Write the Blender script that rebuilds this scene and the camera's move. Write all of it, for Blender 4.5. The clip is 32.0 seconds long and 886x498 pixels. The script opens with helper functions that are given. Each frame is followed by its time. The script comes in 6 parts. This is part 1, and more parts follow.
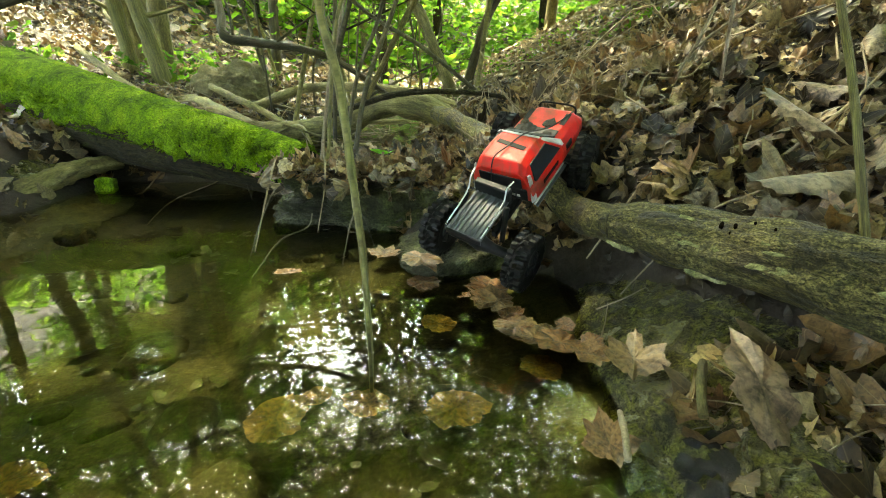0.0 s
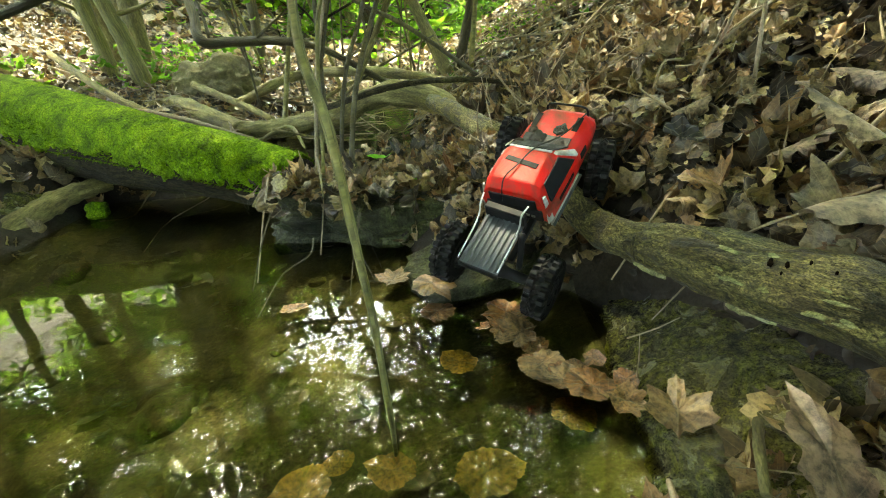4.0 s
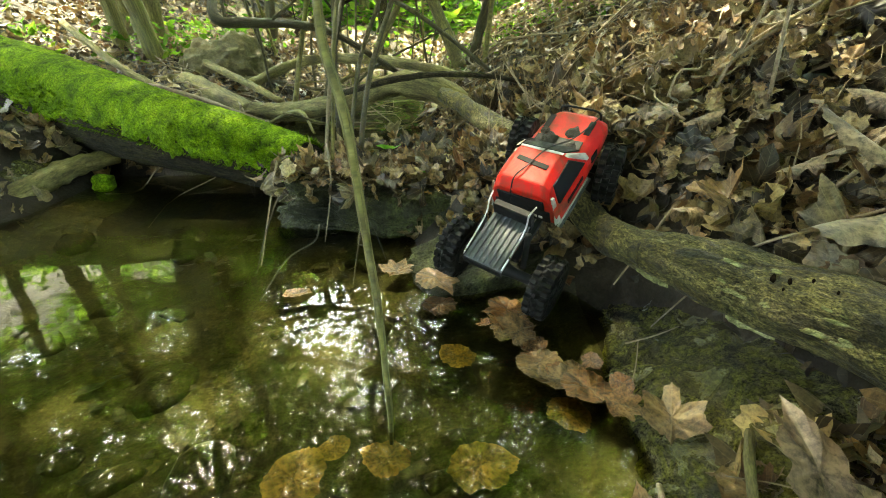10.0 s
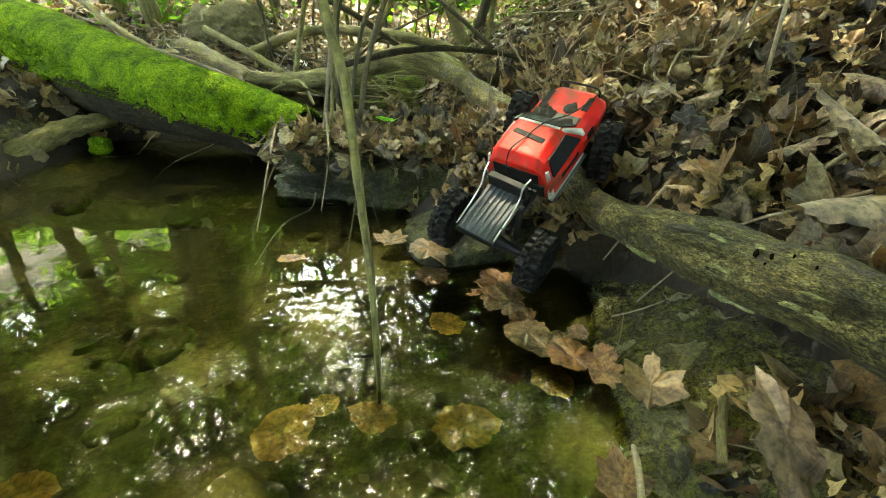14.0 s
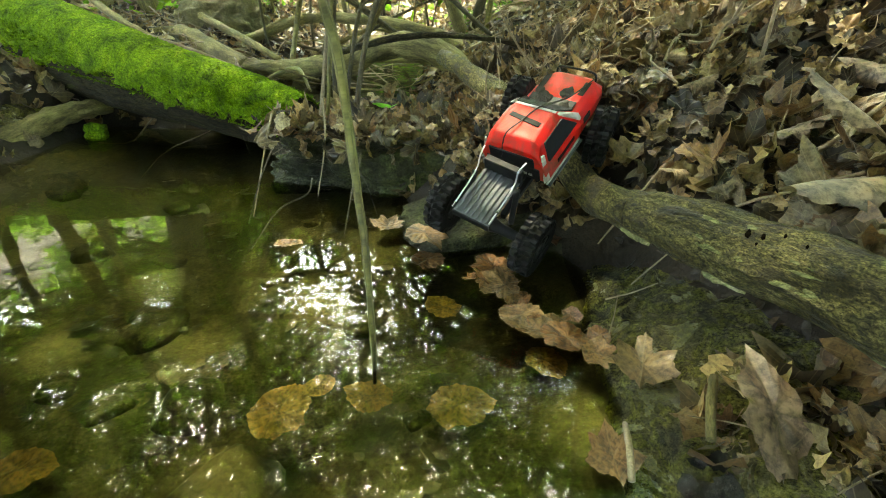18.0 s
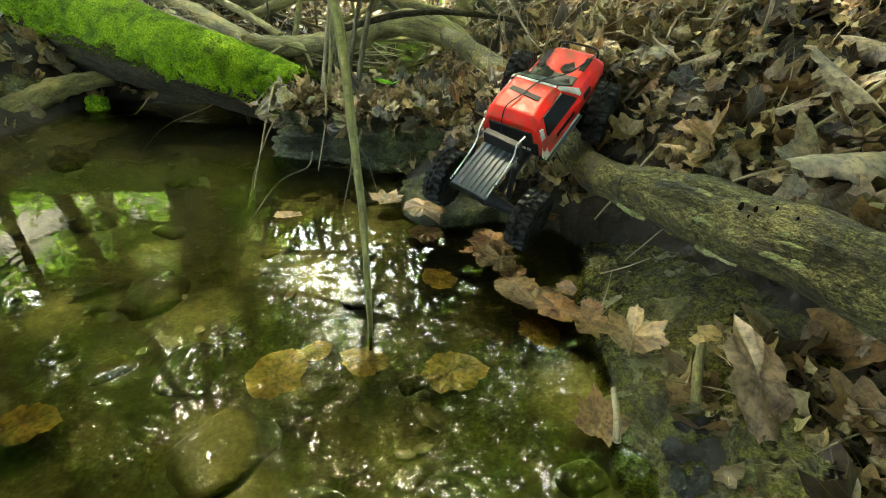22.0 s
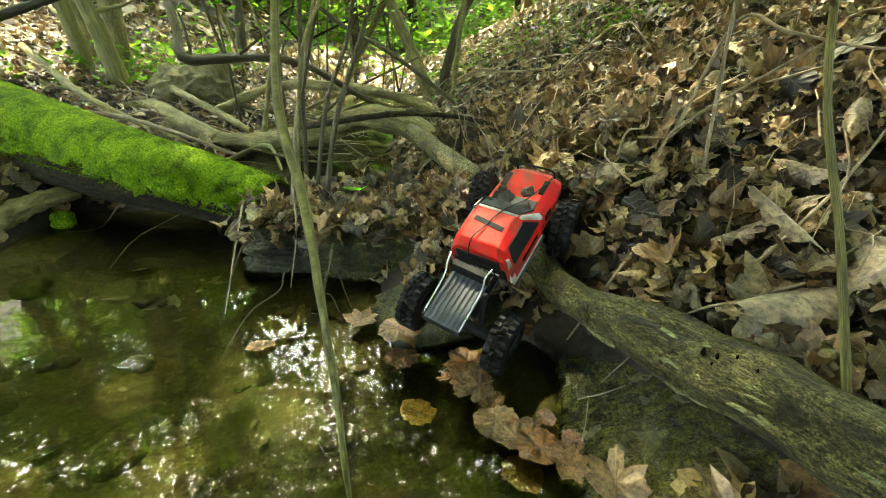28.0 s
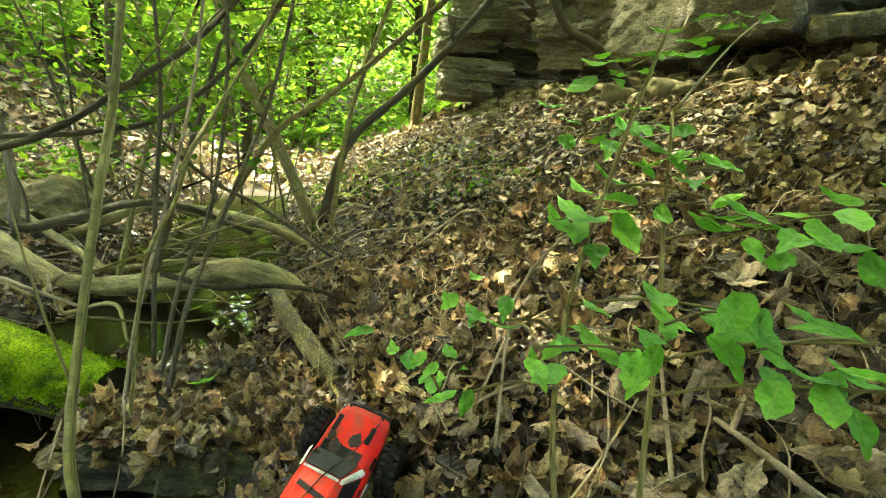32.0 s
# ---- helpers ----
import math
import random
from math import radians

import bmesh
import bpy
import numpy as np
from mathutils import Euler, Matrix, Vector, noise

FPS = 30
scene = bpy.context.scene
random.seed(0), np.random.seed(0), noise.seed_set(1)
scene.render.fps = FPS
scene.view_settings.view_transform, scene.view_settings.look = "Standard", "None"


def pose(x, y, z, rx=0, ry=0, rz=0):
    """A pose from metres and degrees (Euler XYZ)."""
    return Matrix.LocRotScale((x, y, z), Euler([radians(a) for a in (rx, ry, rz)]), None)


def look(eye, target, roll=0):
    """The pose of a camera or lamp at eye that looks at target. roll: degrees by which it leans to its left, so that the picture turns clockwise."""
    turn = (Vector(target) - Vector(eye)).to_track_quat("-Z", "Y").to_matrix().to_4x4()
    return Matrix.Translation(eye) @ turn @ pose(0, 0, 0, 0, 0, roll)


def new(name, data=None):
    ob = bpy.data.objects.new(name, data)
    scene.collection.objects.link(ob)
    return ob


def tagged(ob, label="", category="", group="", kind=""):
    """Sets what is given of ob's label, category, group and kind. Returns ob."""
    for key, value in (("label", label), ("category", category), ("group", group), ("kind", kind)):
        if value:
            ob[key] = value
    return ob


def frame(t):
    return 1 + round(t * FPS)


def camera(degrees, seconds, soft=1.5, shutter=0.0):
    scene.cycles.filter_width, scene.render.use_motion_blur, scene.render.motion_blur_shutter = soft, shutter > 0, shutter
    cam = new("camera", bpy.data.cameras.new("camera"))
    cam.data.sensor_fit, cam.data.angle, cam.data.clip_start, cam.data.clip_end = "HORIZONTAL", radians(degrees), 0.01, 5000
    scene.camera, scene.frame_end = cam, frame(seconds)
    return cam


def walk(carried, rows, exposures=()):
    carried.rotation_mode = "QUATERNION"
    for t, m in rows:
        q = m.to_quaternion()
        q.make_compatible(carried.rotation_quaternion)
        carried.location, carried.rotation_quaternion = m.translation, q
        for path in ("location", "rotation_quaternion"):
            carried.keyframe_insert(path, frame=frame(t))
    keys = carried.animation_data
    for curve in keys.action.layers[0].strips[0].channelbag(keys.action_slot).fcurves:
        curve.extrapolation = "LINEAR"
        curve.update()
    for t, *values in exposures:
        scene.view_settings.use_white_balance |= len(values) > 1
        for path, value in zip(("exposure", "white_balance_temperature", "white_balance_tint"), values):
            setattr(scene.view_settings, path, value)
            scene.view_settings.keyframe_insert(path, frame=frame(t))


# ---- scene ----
cam = camera(87.2, 32.0, soft=1.0)
METRES, EYE, TILT, LEAN, TURN = 1.2, 0.4667, -21.0, 0.0, 0.0
ROWS = [
    (0.0, 0.0, 0.0, 0.0, 0.0, 0.0, -0.0),
    (0.5, 0.0093, -0.0037, 0.0114, 0.82, -1.62, 0.9),
    (1.0, -0.0199, -0.0047, 0.0767, 1.14, -3.7, 2.4),
    (1.5, -0.0062, 0.0444, 0.082, 0.37, -4.12, 4.6),
    (2.0, -0.01, 0.0547, 0.0915, -0.25, -4.52, 5.83),
    (2.5, -0.0105, 0.0569, 0.0916, 0.13, -4.97, 6.18),
    (3.0, -0.0094, 0.0586, 0.0958, 0.31, -4.92, 5.91),
    (3.5, -0.0076, 0.0613, 0.1089, 0.38, -4.63, 5.44),
    (4.0, -0.0083, 0.061, 0.1114, 0.37, -4.27, 4.74),
    (4.5, -0.0094, 0.0621, 0.1236, 0.23, -3.99, 4.02),
    (6.5, -0.0145, 0.0593, 0.1285, 0.2, -3.61, 2.87),
    (7.0, -0.0174, 0.0583, 0.1308, 0.3, -3.64, 2.7),
    (7.5, -0.0151, 0.0554, 0.1338, 0.33, -3.77, 2.49),
    (8.0, -0.0221, 0.0571, 0.1285, 0.5, -4.04, 2.16),
    (8.5, -0.0221, 0.0533, 0.1224, 0.6, -4.35, 1.8),
    (9.0, -0.0261, 0.0521, 0.117, 0.7, -4.63, 1.52),
    (9.5, -0.0259, 0.0526, 0.1162, 0.7, -4.85, 1.31),
    (10.0, -0.0187, 0.0547, 0.1144, 0.58, -5.07, 1.13),
    (10.5, -0.0208, 0.0553, 0.1122, 0.48, -5.32, 0.95),
    (11.0, -0.0127, 0.0535, 0.1099, 0.48, -5.62, 0.64),
    (11.5, -0.0213, 0.0496, 0.1053, 0.55, -5.95, 0.26),
    (12.0, -0.0212, 0.0467, 0.0977, 0.52, -6.22, -0.07),
    (12.5, -0.0178, 0.0439, 0.0983, 0.46, -6.48, -0.29),
    (13.0, -0.011, 0.0444, 0.0988, 0.4, -6.68, -0.5),
    (13.5, -0.0149, 0.044, 0.093, 0.39, -6.95, -0.77),
    (14.0, -0.0127, 0.0422, 0.0943, 0.44, -7.25, -1.04),
    (14.5, -0.0151, 0.0375, 0.0856, 0.45, -7.58, -1.13),
    (16.5, -0.0133, 0.0367, 0.0767, 0.24, -8.34, -1.25),
    (17.0, -0.0053, 0.0374, 0.0801, 0.19, -8.28, -1.13),
    (17.5, -0.0015, 0.0373, 0.0801, 0.17, -8.26, -1.06),
    (18.0, -0.0083, 0.0368, 0.0804, 0.24, -8.2, -1.24),
    (18.5, -0.0041, 0.0343, 0.0849, 0.4, -8.2, -1.46),
    (19.0, -0.0065, 0.0308, 0.0818, 0.49, -8.3, -1.7),
    (19.5, -0.0066, 0.0295, 0.0775, 0.53, -8.51, -1.85),
    (20.0, -0.0011, 0.0292, 0.0746, 0.63, -8.79, -2.06),
    (20.5, -0.0063, 0.0273, 0.0676, 0.73, -9.13, -2.34),
    (21.0, -0.0074, 0.025, 0.0616, 0.78, -9.49, -2.51),
    (21.5, -0.0037, 0.0246, 0.0617, 0.7, -9.75, -2.46),
    (22.0, -0.0011, 0.0254, 0.0592, 0.57, -9.91, -2.31),
    (22.5, 0.0044, 0.0271, 0.0567, 0.59, -9.96, -2.26),
    (23.0, -0.0031, 0.0237, 0.059, 0.73, -9.69, -2.14),
    (23.5, -0.011, 0.017, 0.0657, 0.9, -8.68, -1.71),
    (24.0, -0.0076, 0.0166, 0.1176, 0.91, -6.9, -0.86),
    (24.5, -0.0094, 0.0192, 0.1542, 0.56, -5.0, -0.22),
    (26.5, -0.0001, 0.0266, 0.1552, 0.2, -5.03, 0.79),
    (27.0, -0.0073, 0.0264, 0.1522, -0.13, -4.81, 0.78),
    (27.5, 0.0124, 0.0254, 0.1844, -0.91, -4.35, 0.91),
    (28.0, 0.0088, 0.0345, 0.1962, -2.48, -3.77, 1.29),
    (28.5, 0.0085, 0.0431, 0.2251, -4.66, -3.08, 1.71),
    (29.0, 0.0093, 0.0527, 0.2432, -6.68, -2.32, 1.83),
    (29.5, 0.0031, 0.0536, 0.264, -8.22, -0.95, 1.15),
    (30.0, 0.0034, 0.056, 0.2827, -10.11, 0.7, 0.18),
    (30.5, 0.0046, 0.0439, 0.3344, -11.76, 2.02, -0.16),
    (31.0, 0.0246, -0.0067, 0.4288, -12.57, 3.18, -0.62),
    (31.5, 0.1255, -0.0479, 0.4905, -13.4, 3.55, 0.07),
    (32.0, 0.1401, -0.061, 0.5485, -14.48, 4.24, 0.62),
]
walk(cam, [(t, pose(0, 0, EYE, TILT, LEAN, TURN) @ pose(METRES * x, METRES * y, METRES * z, 90 + pitch, roll, yaw)) for t, x, y, z, yaw, pitch, roll in ROWS],
     exposures=[(0.0, 5.55, 8500, -7), (28.0, 5.55, 8500, -7), (32.0, 5.58, 9200, -10)])

# ---------- world, sun, exposure ----------
world = bpy.data.worlds.new("forest_sky")
scene.world = world
world.use_nodes = True
_wn = world.node_tree.nodes
_sky = _wn.new("ShaderNodeTexSky")
_sky.sky_type = "NISHITA"
_sky.sun_disc = False
SUN_EL, SUN_AZ = 66.0, -35.0          # degrees; azimuth from the view's forward axis, minus: to the left
_sky.sun_elevation, _sky.sun_rotation = radians(SUN_EL), radians(SUN_AZ)
_sky.air_density, _sky.dust_density = 1.0, 3.3
world.node_tree.links.new(_sky.outputs[0], _wn["Background"].inputs[0])
_wn["Background"].inputs[1].default_value = 0.15
sun = new("sun", bpy.data.lights.new("sun", "SUN"))
sun.data.energy, sun.data.angle, sun.data.color = 1.0, radians(1.0), (1.0, 0.96, 0.86)
_sd = Vector((math.sin(radians(SUN_AZ)) * math.cos(radians(SUN_EL)), math.cos(radians(SUN_AZ)) * math.cos(radians(SUN_EL)), math.sin(radians(SUN_EL))))
sun.matrix_world = look(_sd * 40, (0, 0, 0))

# ---------- materials ----------
def ramp(nt, fac, stops):
    r = nt.nodes.new("ShaderNodeValToRGB")
    els = r.color_ramp.elements
    while len(els) < len(stops):
        els.new(0.5)
    for e, (p, c) in zip(els, stops):
        e.position, e.color = p, (*c, 1)
    nt.links.new(fac, r.inputs[0])
    return r.outputs[0]


def noise_fac(nt, scale, detail=6.0, rough=0.6, stretch=(1, 1, 1), coord="Object", distortion=0.0):
    tc = nt.nodes.new("ShaderNodeTexCoord")
    mp = nt.nodes.new("ShaderNodeMapping")
    mp.inputs["Scale"].default_value = stretch
    nz = nt.nodes.new("ShaderNodeTexNoise")
    nz.inputs["Scale"].default_value, nz.inputs["Detail"].default_value = scale, detail
    nz.inputs["Roughness"].default_value, nz.inputs["Distortion"].default_value = rough, distortion
    nt.links.new(tc.outputs[coord], mp.inputs[0])
    nt.links.new(mp.outputs[0], nz.inputs["Vector"])
    return nz.outputs["Fac"]


def mixc(nt, fac, a, b, mode="MIX"):
    m = nt.nodes.new("ShaderNodeMix")
    m.data_type, m.blend_type = "RGBA", mode
    if isinstance(fac, float):
        m.inputs[0].default_value = fac
    else:
        nt.links.new(fac, m.inputs[0])
    for s, v in ((6, a), (7, b)):
        if isinstance(v, tuple):
            m.inputs[s].default_value = (*v, 1)
        else:
            nt.links.new(v, m.inputs[s])
    return m.outputs[2]


def math_node(nt, op, a, b=0.0, clamp=False):
    m = nt.nodes.new("ShaderNodeMath")
    m.operation, m.use_clamp = op, clamp
    for s, v in ((0, a), (1, b)):
        if isinstance(v, (int, float)):
            m.inputs[s].default_value = v
        else:
            nt.links.new(v, m.inputs[s])
    return m.outputs[0]


def bump(nt, height, strength, dist, bsdf):
    b = nt.nodes.new("ShaderNodeBump")
    b.inputs["Strength"].default_value, b.inputs["Distance"].default_value = strength, dist
    nt.links.new(height, b.inputs["Height"])
    nt.links.new(b.outputs[0], bsdf.inputs["Normal"])
    return b


def base(name, rough=0.7, metal=0.0):
    m = bpy.data.materials.new(name)
    m.use_nodes = True
    nt = m.node_tree
    b = nt.nodes["Principled BSDF"]
    b.inputs["Roughness"].default_value, b.inputs["Metallic"].default_value = rough, metal
    return m, nt, b


def two_scale(name, stops, big, small, rough=(0.6, 0.9), bump_s=0.5, bump_d=0.01, stretch=(1, 1, 1), grain=0.35, metal=0.0, spec=0.4, coord="Object"):
    """A surface with stains at one scale and grain at a finer one, with relief."""
    m, nt, b = base(name, metal=metal)
    f1 = noise_fac(nt, big, 5, 0.6, stretch, coord, 0.6)
    f2 = noise_fac(nt, small, 7, 0.65, stretch, coord)
    col = ramp(nt, f1, stops)
    g = ramp(nt, f2, [(0.30, (1 - grain,) * 3), (0.70, (1 + grain * 0.6,) * 3)])
    f3 = noise_fac(nt, small * 3.2, 4, 0.7, stretch, coord, 0.4)
    g3 = ramp(nt, f3, [(0.34, (1 - grain * 0.9,) * 3), (0.62, (1 + grain * 0.5,) * 3)])
    nt.links.new(mixc(nt, 1.0, mixc(nt, 1.0, col, g, "MULTIPLY"), g3, "MULTIPLY"), b.inputs["Base Color"])
    rr = ramp(nt, f1, [(0.3, (rough[0],) * 3), (0.7, (rough[1],) * 3)])
    nt.links.new(rr, b.inputs["Roughness"])
    b.inputs["Specular IOR Level"].default_value = spec
    bump(nt, math_node(nt, "ADD", f2, math_node(nt, "MULTIPLY", f3, 0.3)), bump_s, bump_d, b)
    return m


def leaf_material(name, stops, islands, translucent=0.25, rough=0.6, vein=0.25, blotch=0.5):
    """Leaves: each takes its own tone; midrib and side veins follow the blade."""
    m, nt, b = base(name, rough)
    if islands:
        rnd = nt.nodes.new("ShaderNodeNewGeometry").outputs["Random Per Island"]
    else:
        rnd = nt.nodes.new("ShaderNodeObjectInfo").outputs["Random"]
    col = ramp(nt, rnd, stops)
    uv = nt.nodes.new("ShaderNodeUVMap")
    sep = nt.nodes.new("ShaderNodeSeparateXYZ")
    nt.links.new(uv.outputs[0], sep.inputs[0])
    av = math_node(nt, "ABSOLUTE", sep.outputs[1])
    rib = math_node(nt, "LESS_THAN", av, 0.012)
    ph = math_node(nt, "SUBTRACT", sep.outputs[0], math_node(nt, "MULTIPLY", av, 0.9))
    side = math_node(nt, "GREATER_THAN", math_node(nt, "SINE", math_node(nt, "MULTIPLY", ph, 34.0)), 0.97)
    veins = math_node(nt, "MULTIPLY", math_node(nt, "MAXIMUM", rib, side), vein, True)
    dots = noise_fac(nt, 28.0 if islands else 3.2, 6, 0.7)
    mott = ramp(nt, dots, [(0.34, (1 - blotch,) * 3), (0.60, (1.15,) * 3)])
    fine_d = noise_fac(nt, 150.0 if islands else 14.0, 5, 0.7)
    spots = ramp(nt, fine_d, [(0.36, (1 - blotch * 0.8,) * 3), (0.55, (1.1,) * 3)])
    c2 = mixc(nt, 1.0, mixc(nt, 1.0, col, mott, "MULTIPLY"), spots, "MULTIPLY")
    c3 = mixc(nt, veins, c2, (0.55, 0.45, 0.25))
    nt.links.new(c3, b.inputs["Base Color"])
    bump(nt, math_node(nt, "ADD", dots, veins), 0.35, 0.004, b)
    if translucent:
        tr = nt.nodes.new("ShaderNodeBsdfTranslucent")
        nt.links.new(c3, tr.inputs[0])
        mx = nt.nodes.new("ShaderNodeMixShader")
        mx.inputs[0].default_value = translucent
        nt.links.new(b.outputs[0], mx.inputs[1])
        nt.links.new(tr.outputs[0], mx.inputs[2])
        nt.links.new(mx.outputs[0], nt.nodes["Material Output"].inputs[0])
    return m


DEAD = [(0.0, (0.021, 0.014, 0.007)), (0.14, (0.052, 0.033, 0.014)), (0.28, (0.115, 0.081, 0.032)), (0.40, (0.230, 0.172, 0.071)), (0.50, (0.149, 0.069, 0.023)), (0.62, (0.345, 0.259, 0.109)), (0.72, (0.098, 0.063, 0.025)), (0.82, (0.253, 0.144, 0.052)), (0.92, (0.184, 0.144, 0.071)), (1.0, (0.38, 0.30, 0.15))]
# wet lower leaves, coloured extra dark to put shade between the upper ones
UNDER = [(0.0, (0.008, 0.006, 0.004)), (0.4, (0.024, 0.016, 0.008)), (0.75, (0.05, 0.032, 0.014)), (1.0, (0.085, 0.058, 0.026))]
GREEN = [(0.0, (0.045, 0.115, 0.011)), (0.5, (0.092, 0.195, 0.018)), (1.0, (0.180, 0.285, 0.028))]
M_LITTER = leaf_material("dead_leaves_many", DEAD, True, 0.10, 0.5, 0.12, 0.6)
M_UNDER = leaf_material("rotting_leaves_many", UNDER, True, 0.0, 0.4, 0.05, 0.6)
M_DEAD = leaf_material("dead_leaf_single", DEAD, False, 0.10, 0.5, 0.15, 0.6)
M_WETLEAF = leaf_material("soaked_leaf", [(0.0, (0.095, 0.045, 0.016)), (0.35, (0.190, 0.080, 0.022)), (0.7, (0.185, 0.115, 0.050)), (1.0, (0.125, 0.066, 0.026))], False, 0.1, 0.42, 0.08, 0.7)
M_SUNKLEAF = leaf_material("sunken_leaf", [(0.0, (0.200, 0.095, 0.022)), (1.0, (0.290, 0.150, 0.036))], False, 0.0, 0.5, 0.05, 0.6)
M_TANLEAF = leaf_material("tan_leaf_single", [(0.0, (0.220, 0.150, 0.100)), (0.5, (0.190, 0.130, 0.075)), (1.0, (0.300, 0.220, 0.130))], False, 0.1, 0.45, 0.07, 0.8)
M_GREEN = leaf_material("green_leaf_single", [(0.0, (0.062, 0.237, 0.019)), (0.5, (0.100, 0.325, 0.025)), (1.0, (0.163, 0.425, 0.037))], False, 0.4, 0.6, 0.12, 0.2)
M_CANOPY = leaf_material("green_leaves_many", GREEN, True, 0.6, 0.7, 0.1, 0.2)
M_CANOPY.node_tree.nodes["Principled BSDF"].inputs["Specular IOR Level"].default_value = 0.15
M_SOIL = two_scale("forest_soil", [(0.3, (0.012, 0.009, 0.006)), (0.55, (0.030, 0.022, 0.013)), (0.75, (0.060, 0.045, 0.027))], 3.0, 60.0, (0.7, 0.95), 0.8, 0.02)
M_BED = two_scale("silty_stream_bed", [(0.3, (0.030, 0.026, 0.012)), (0.5, (0.064, 0.054, 0.026)), (0.75, (0.115, 0.093, 0.050))], 6.0, 45.0, (0.6, 0.9), 0.5, 0.015, grain=0.45)
M_BARK = two_scale("grey_green_bark", [(0.3, (0.060, 0.050, 0.017)), (0.52, (0.190, 0.160, 0.058)), (0.75, (0.350, 0.300, 0.125))], 16.0, 90.0, (0.7, 0.95), 0.8, 0.010, (0.3, 1, 1), 0.5, coord="UV")
M_BARKDARK = two_scale("dark_damp_bark", [(0.3, (0.014, 0.011, 0.006)), (0.55, (0.042, 0.034, 0.016)), (0.68, (0.060, 0.064, 0.018)), (0.8, (0.095, 0.080, 0.042))], 14.0, 60.0, (0.8, 1.0), 1.0, 0.02, (0.4, 1, 1), 0.8, coord="UV", spec=0.2)
M_BARKMID = two_scale("brown_stem_bark", [(0.3, (0.030, 0.024, 0.010)), (0.55, (0.085, 0.070, 0.030)), (0.8, (0.17, 0.145, 0.07))], 20.0, 90.0, (0.5, 0.85), 0.9, 0.010, (0.15, 2.0, 1), 0.6, coord="UV")
# near-black colour that paints the shade inside the log's worm holes
M_HOLE_SHADE, _hn, _hbs = base("hollow_dark", 1.0)
_hbs.inputs["Specular IOR Level"].default_value = 0.0
_hn.links.new(ramp(_hn, noise_fac(_hn, 200.0), [(0.4, (0.004, 0.003, 0.002)), (0.7, (0.012, 0.009, 0.005))]), _hbs.inputs["Base Color"])
M_STEM = two_scale("olive_stem_bark", [(0.3, (0.084, 0.073, 0.020)), (0.5, (0.182, 0.161, 0.044)), (0.75, (0.322, 0.287, 0.094))], 26.0, 110.0, (0.5, 0.8), 0.7, 0.005, (0.10, 2.5, 1), 0.6, coord="UV")
M_TWIG = two_scale("dry_twig", [(0.3, (0.15, 0.115, 0.07)), (0.6, (0.28, 0.22, 0.14)), (0.8, (0.38, 0.32, 0.22))], 10.0, 90.0, (0.6, 0.9), 0.4, 0.002)
M_ROTLOG = two_scale("rotting_wood", [(0.30, (0.018, 0.015, 0.006)), (0.39, (0.062, 0.052, 0.018)), (0.45, (0.150, 0.128, 0.042)), (0.50, (0.085, 0.080, 0.024)), (0.55, (0.250, 0.215, 0.074)), (0.62, (0.130, 0.118, 0.040)), (0.72, (0.440, 0.400, 0.180))], 20.0, 130.0, (0.4, 0.9), 1.0, 0.02, (0.70, 1.2, 1), 1.0, coord="UV")
M_ROTSCALE = two_scale("lichen_bark", [(0.35, (0.13, 0.14, 0.05)), (0.5, (0.27, 0.28, 0.11)), (0.65, (0.42, 0.42, 0.24))], 30.0, 160.0, (0.6, 0.9), 1.0, 0.004, grain=0.6)
M_WETROCK = two_scale("wet_mossy_rock", [(0.30, (0.038, 0.034, 0.018)), (0.40, (0.100, 0.090, 0.044)), (0.47, (0.165, 0.160, 0.040)), (0.53, (0.095, 0.086, 0.048)), (0.60, (0.195, 0.180, 0.056)), (0.70, (0.120, 0.104, 0.066)), (0.82, (0.260, 0.230, 0.145))], 15.0, 85.0, (0.08, 0.36), 1.0, 0.024, spec=0.6, grain=0.7)
M_DARKROCK = two_scale("dark_wet_stone", [(0.3, (0.014, 0.015, 0.009)), (0.5, (0.05, 0.052, 0.026)), (0.62, (0.085, 0.095, 0.035)), (0.8, (0.12, 0.118, 0.07))], 6.0, 50.0, (0.45, 0.85), 1.0, 0.02, spec=0.2, grain=0.7)
M_BLACKROCK = two_scale("black_wet_stone", [(0.3, (0.012, 0.012, 0.009)), (0.6, (0.036, 0.034, 0.025)), (0.8, (0.075, 0.068, 0.048))], 14.0, 90.0, (0.04, 0.25), 1.0, 0.02, spec=0.8, grain=0.8)
M_CLIFF = two_scale("layered_sandstone", [(0.3, (0.120, 0.108, 0.076)), (0.5, (0.270, 0.240, 0.165)), (0.62, (0.195, 0.190, 0.108)), (0.78, (0.450, 0.400, 0.275))], 2.6, 26.0, (0.6, 0.95), 1.0, 0.03, (1, 1, 2.5), 0.6)
M_YROCK = two_scale("ochre_stone", [(0.3, (0.085, 0.068, 0.034)), (0.5, (0.175, 0.145, 0.068)), (0.65, (0.110, 0.100, 0.046)), (0.8, (0.290, 0.245, 0.130))], 9.0, 60.0, (0.7, 0.95), 0.7, 0.02)
M_MOSS = two_scale("bright_moss", [(0.30, (0.050, 0.088, 0.008)), (0.44, (0.125, 0.215, 0.012)), (0.56, (0.19, 0.31, 0.016)), (0.72, (0.32, 0.43, 0.03))], 14.0, 130.0, (0.85, 1.0), 1.0, 0.012, spec=0.12, grain=0.7)
M_LITTERWHITE = two_scale("white_plastic_scrap", [(0.3, (0.6, 0.62, 0.64)), (0.7, (0.8, 0.8, 0.8))], 8.0, 40.0, (0.3, 0.5), 0.2, 0.003, grain=0.1)


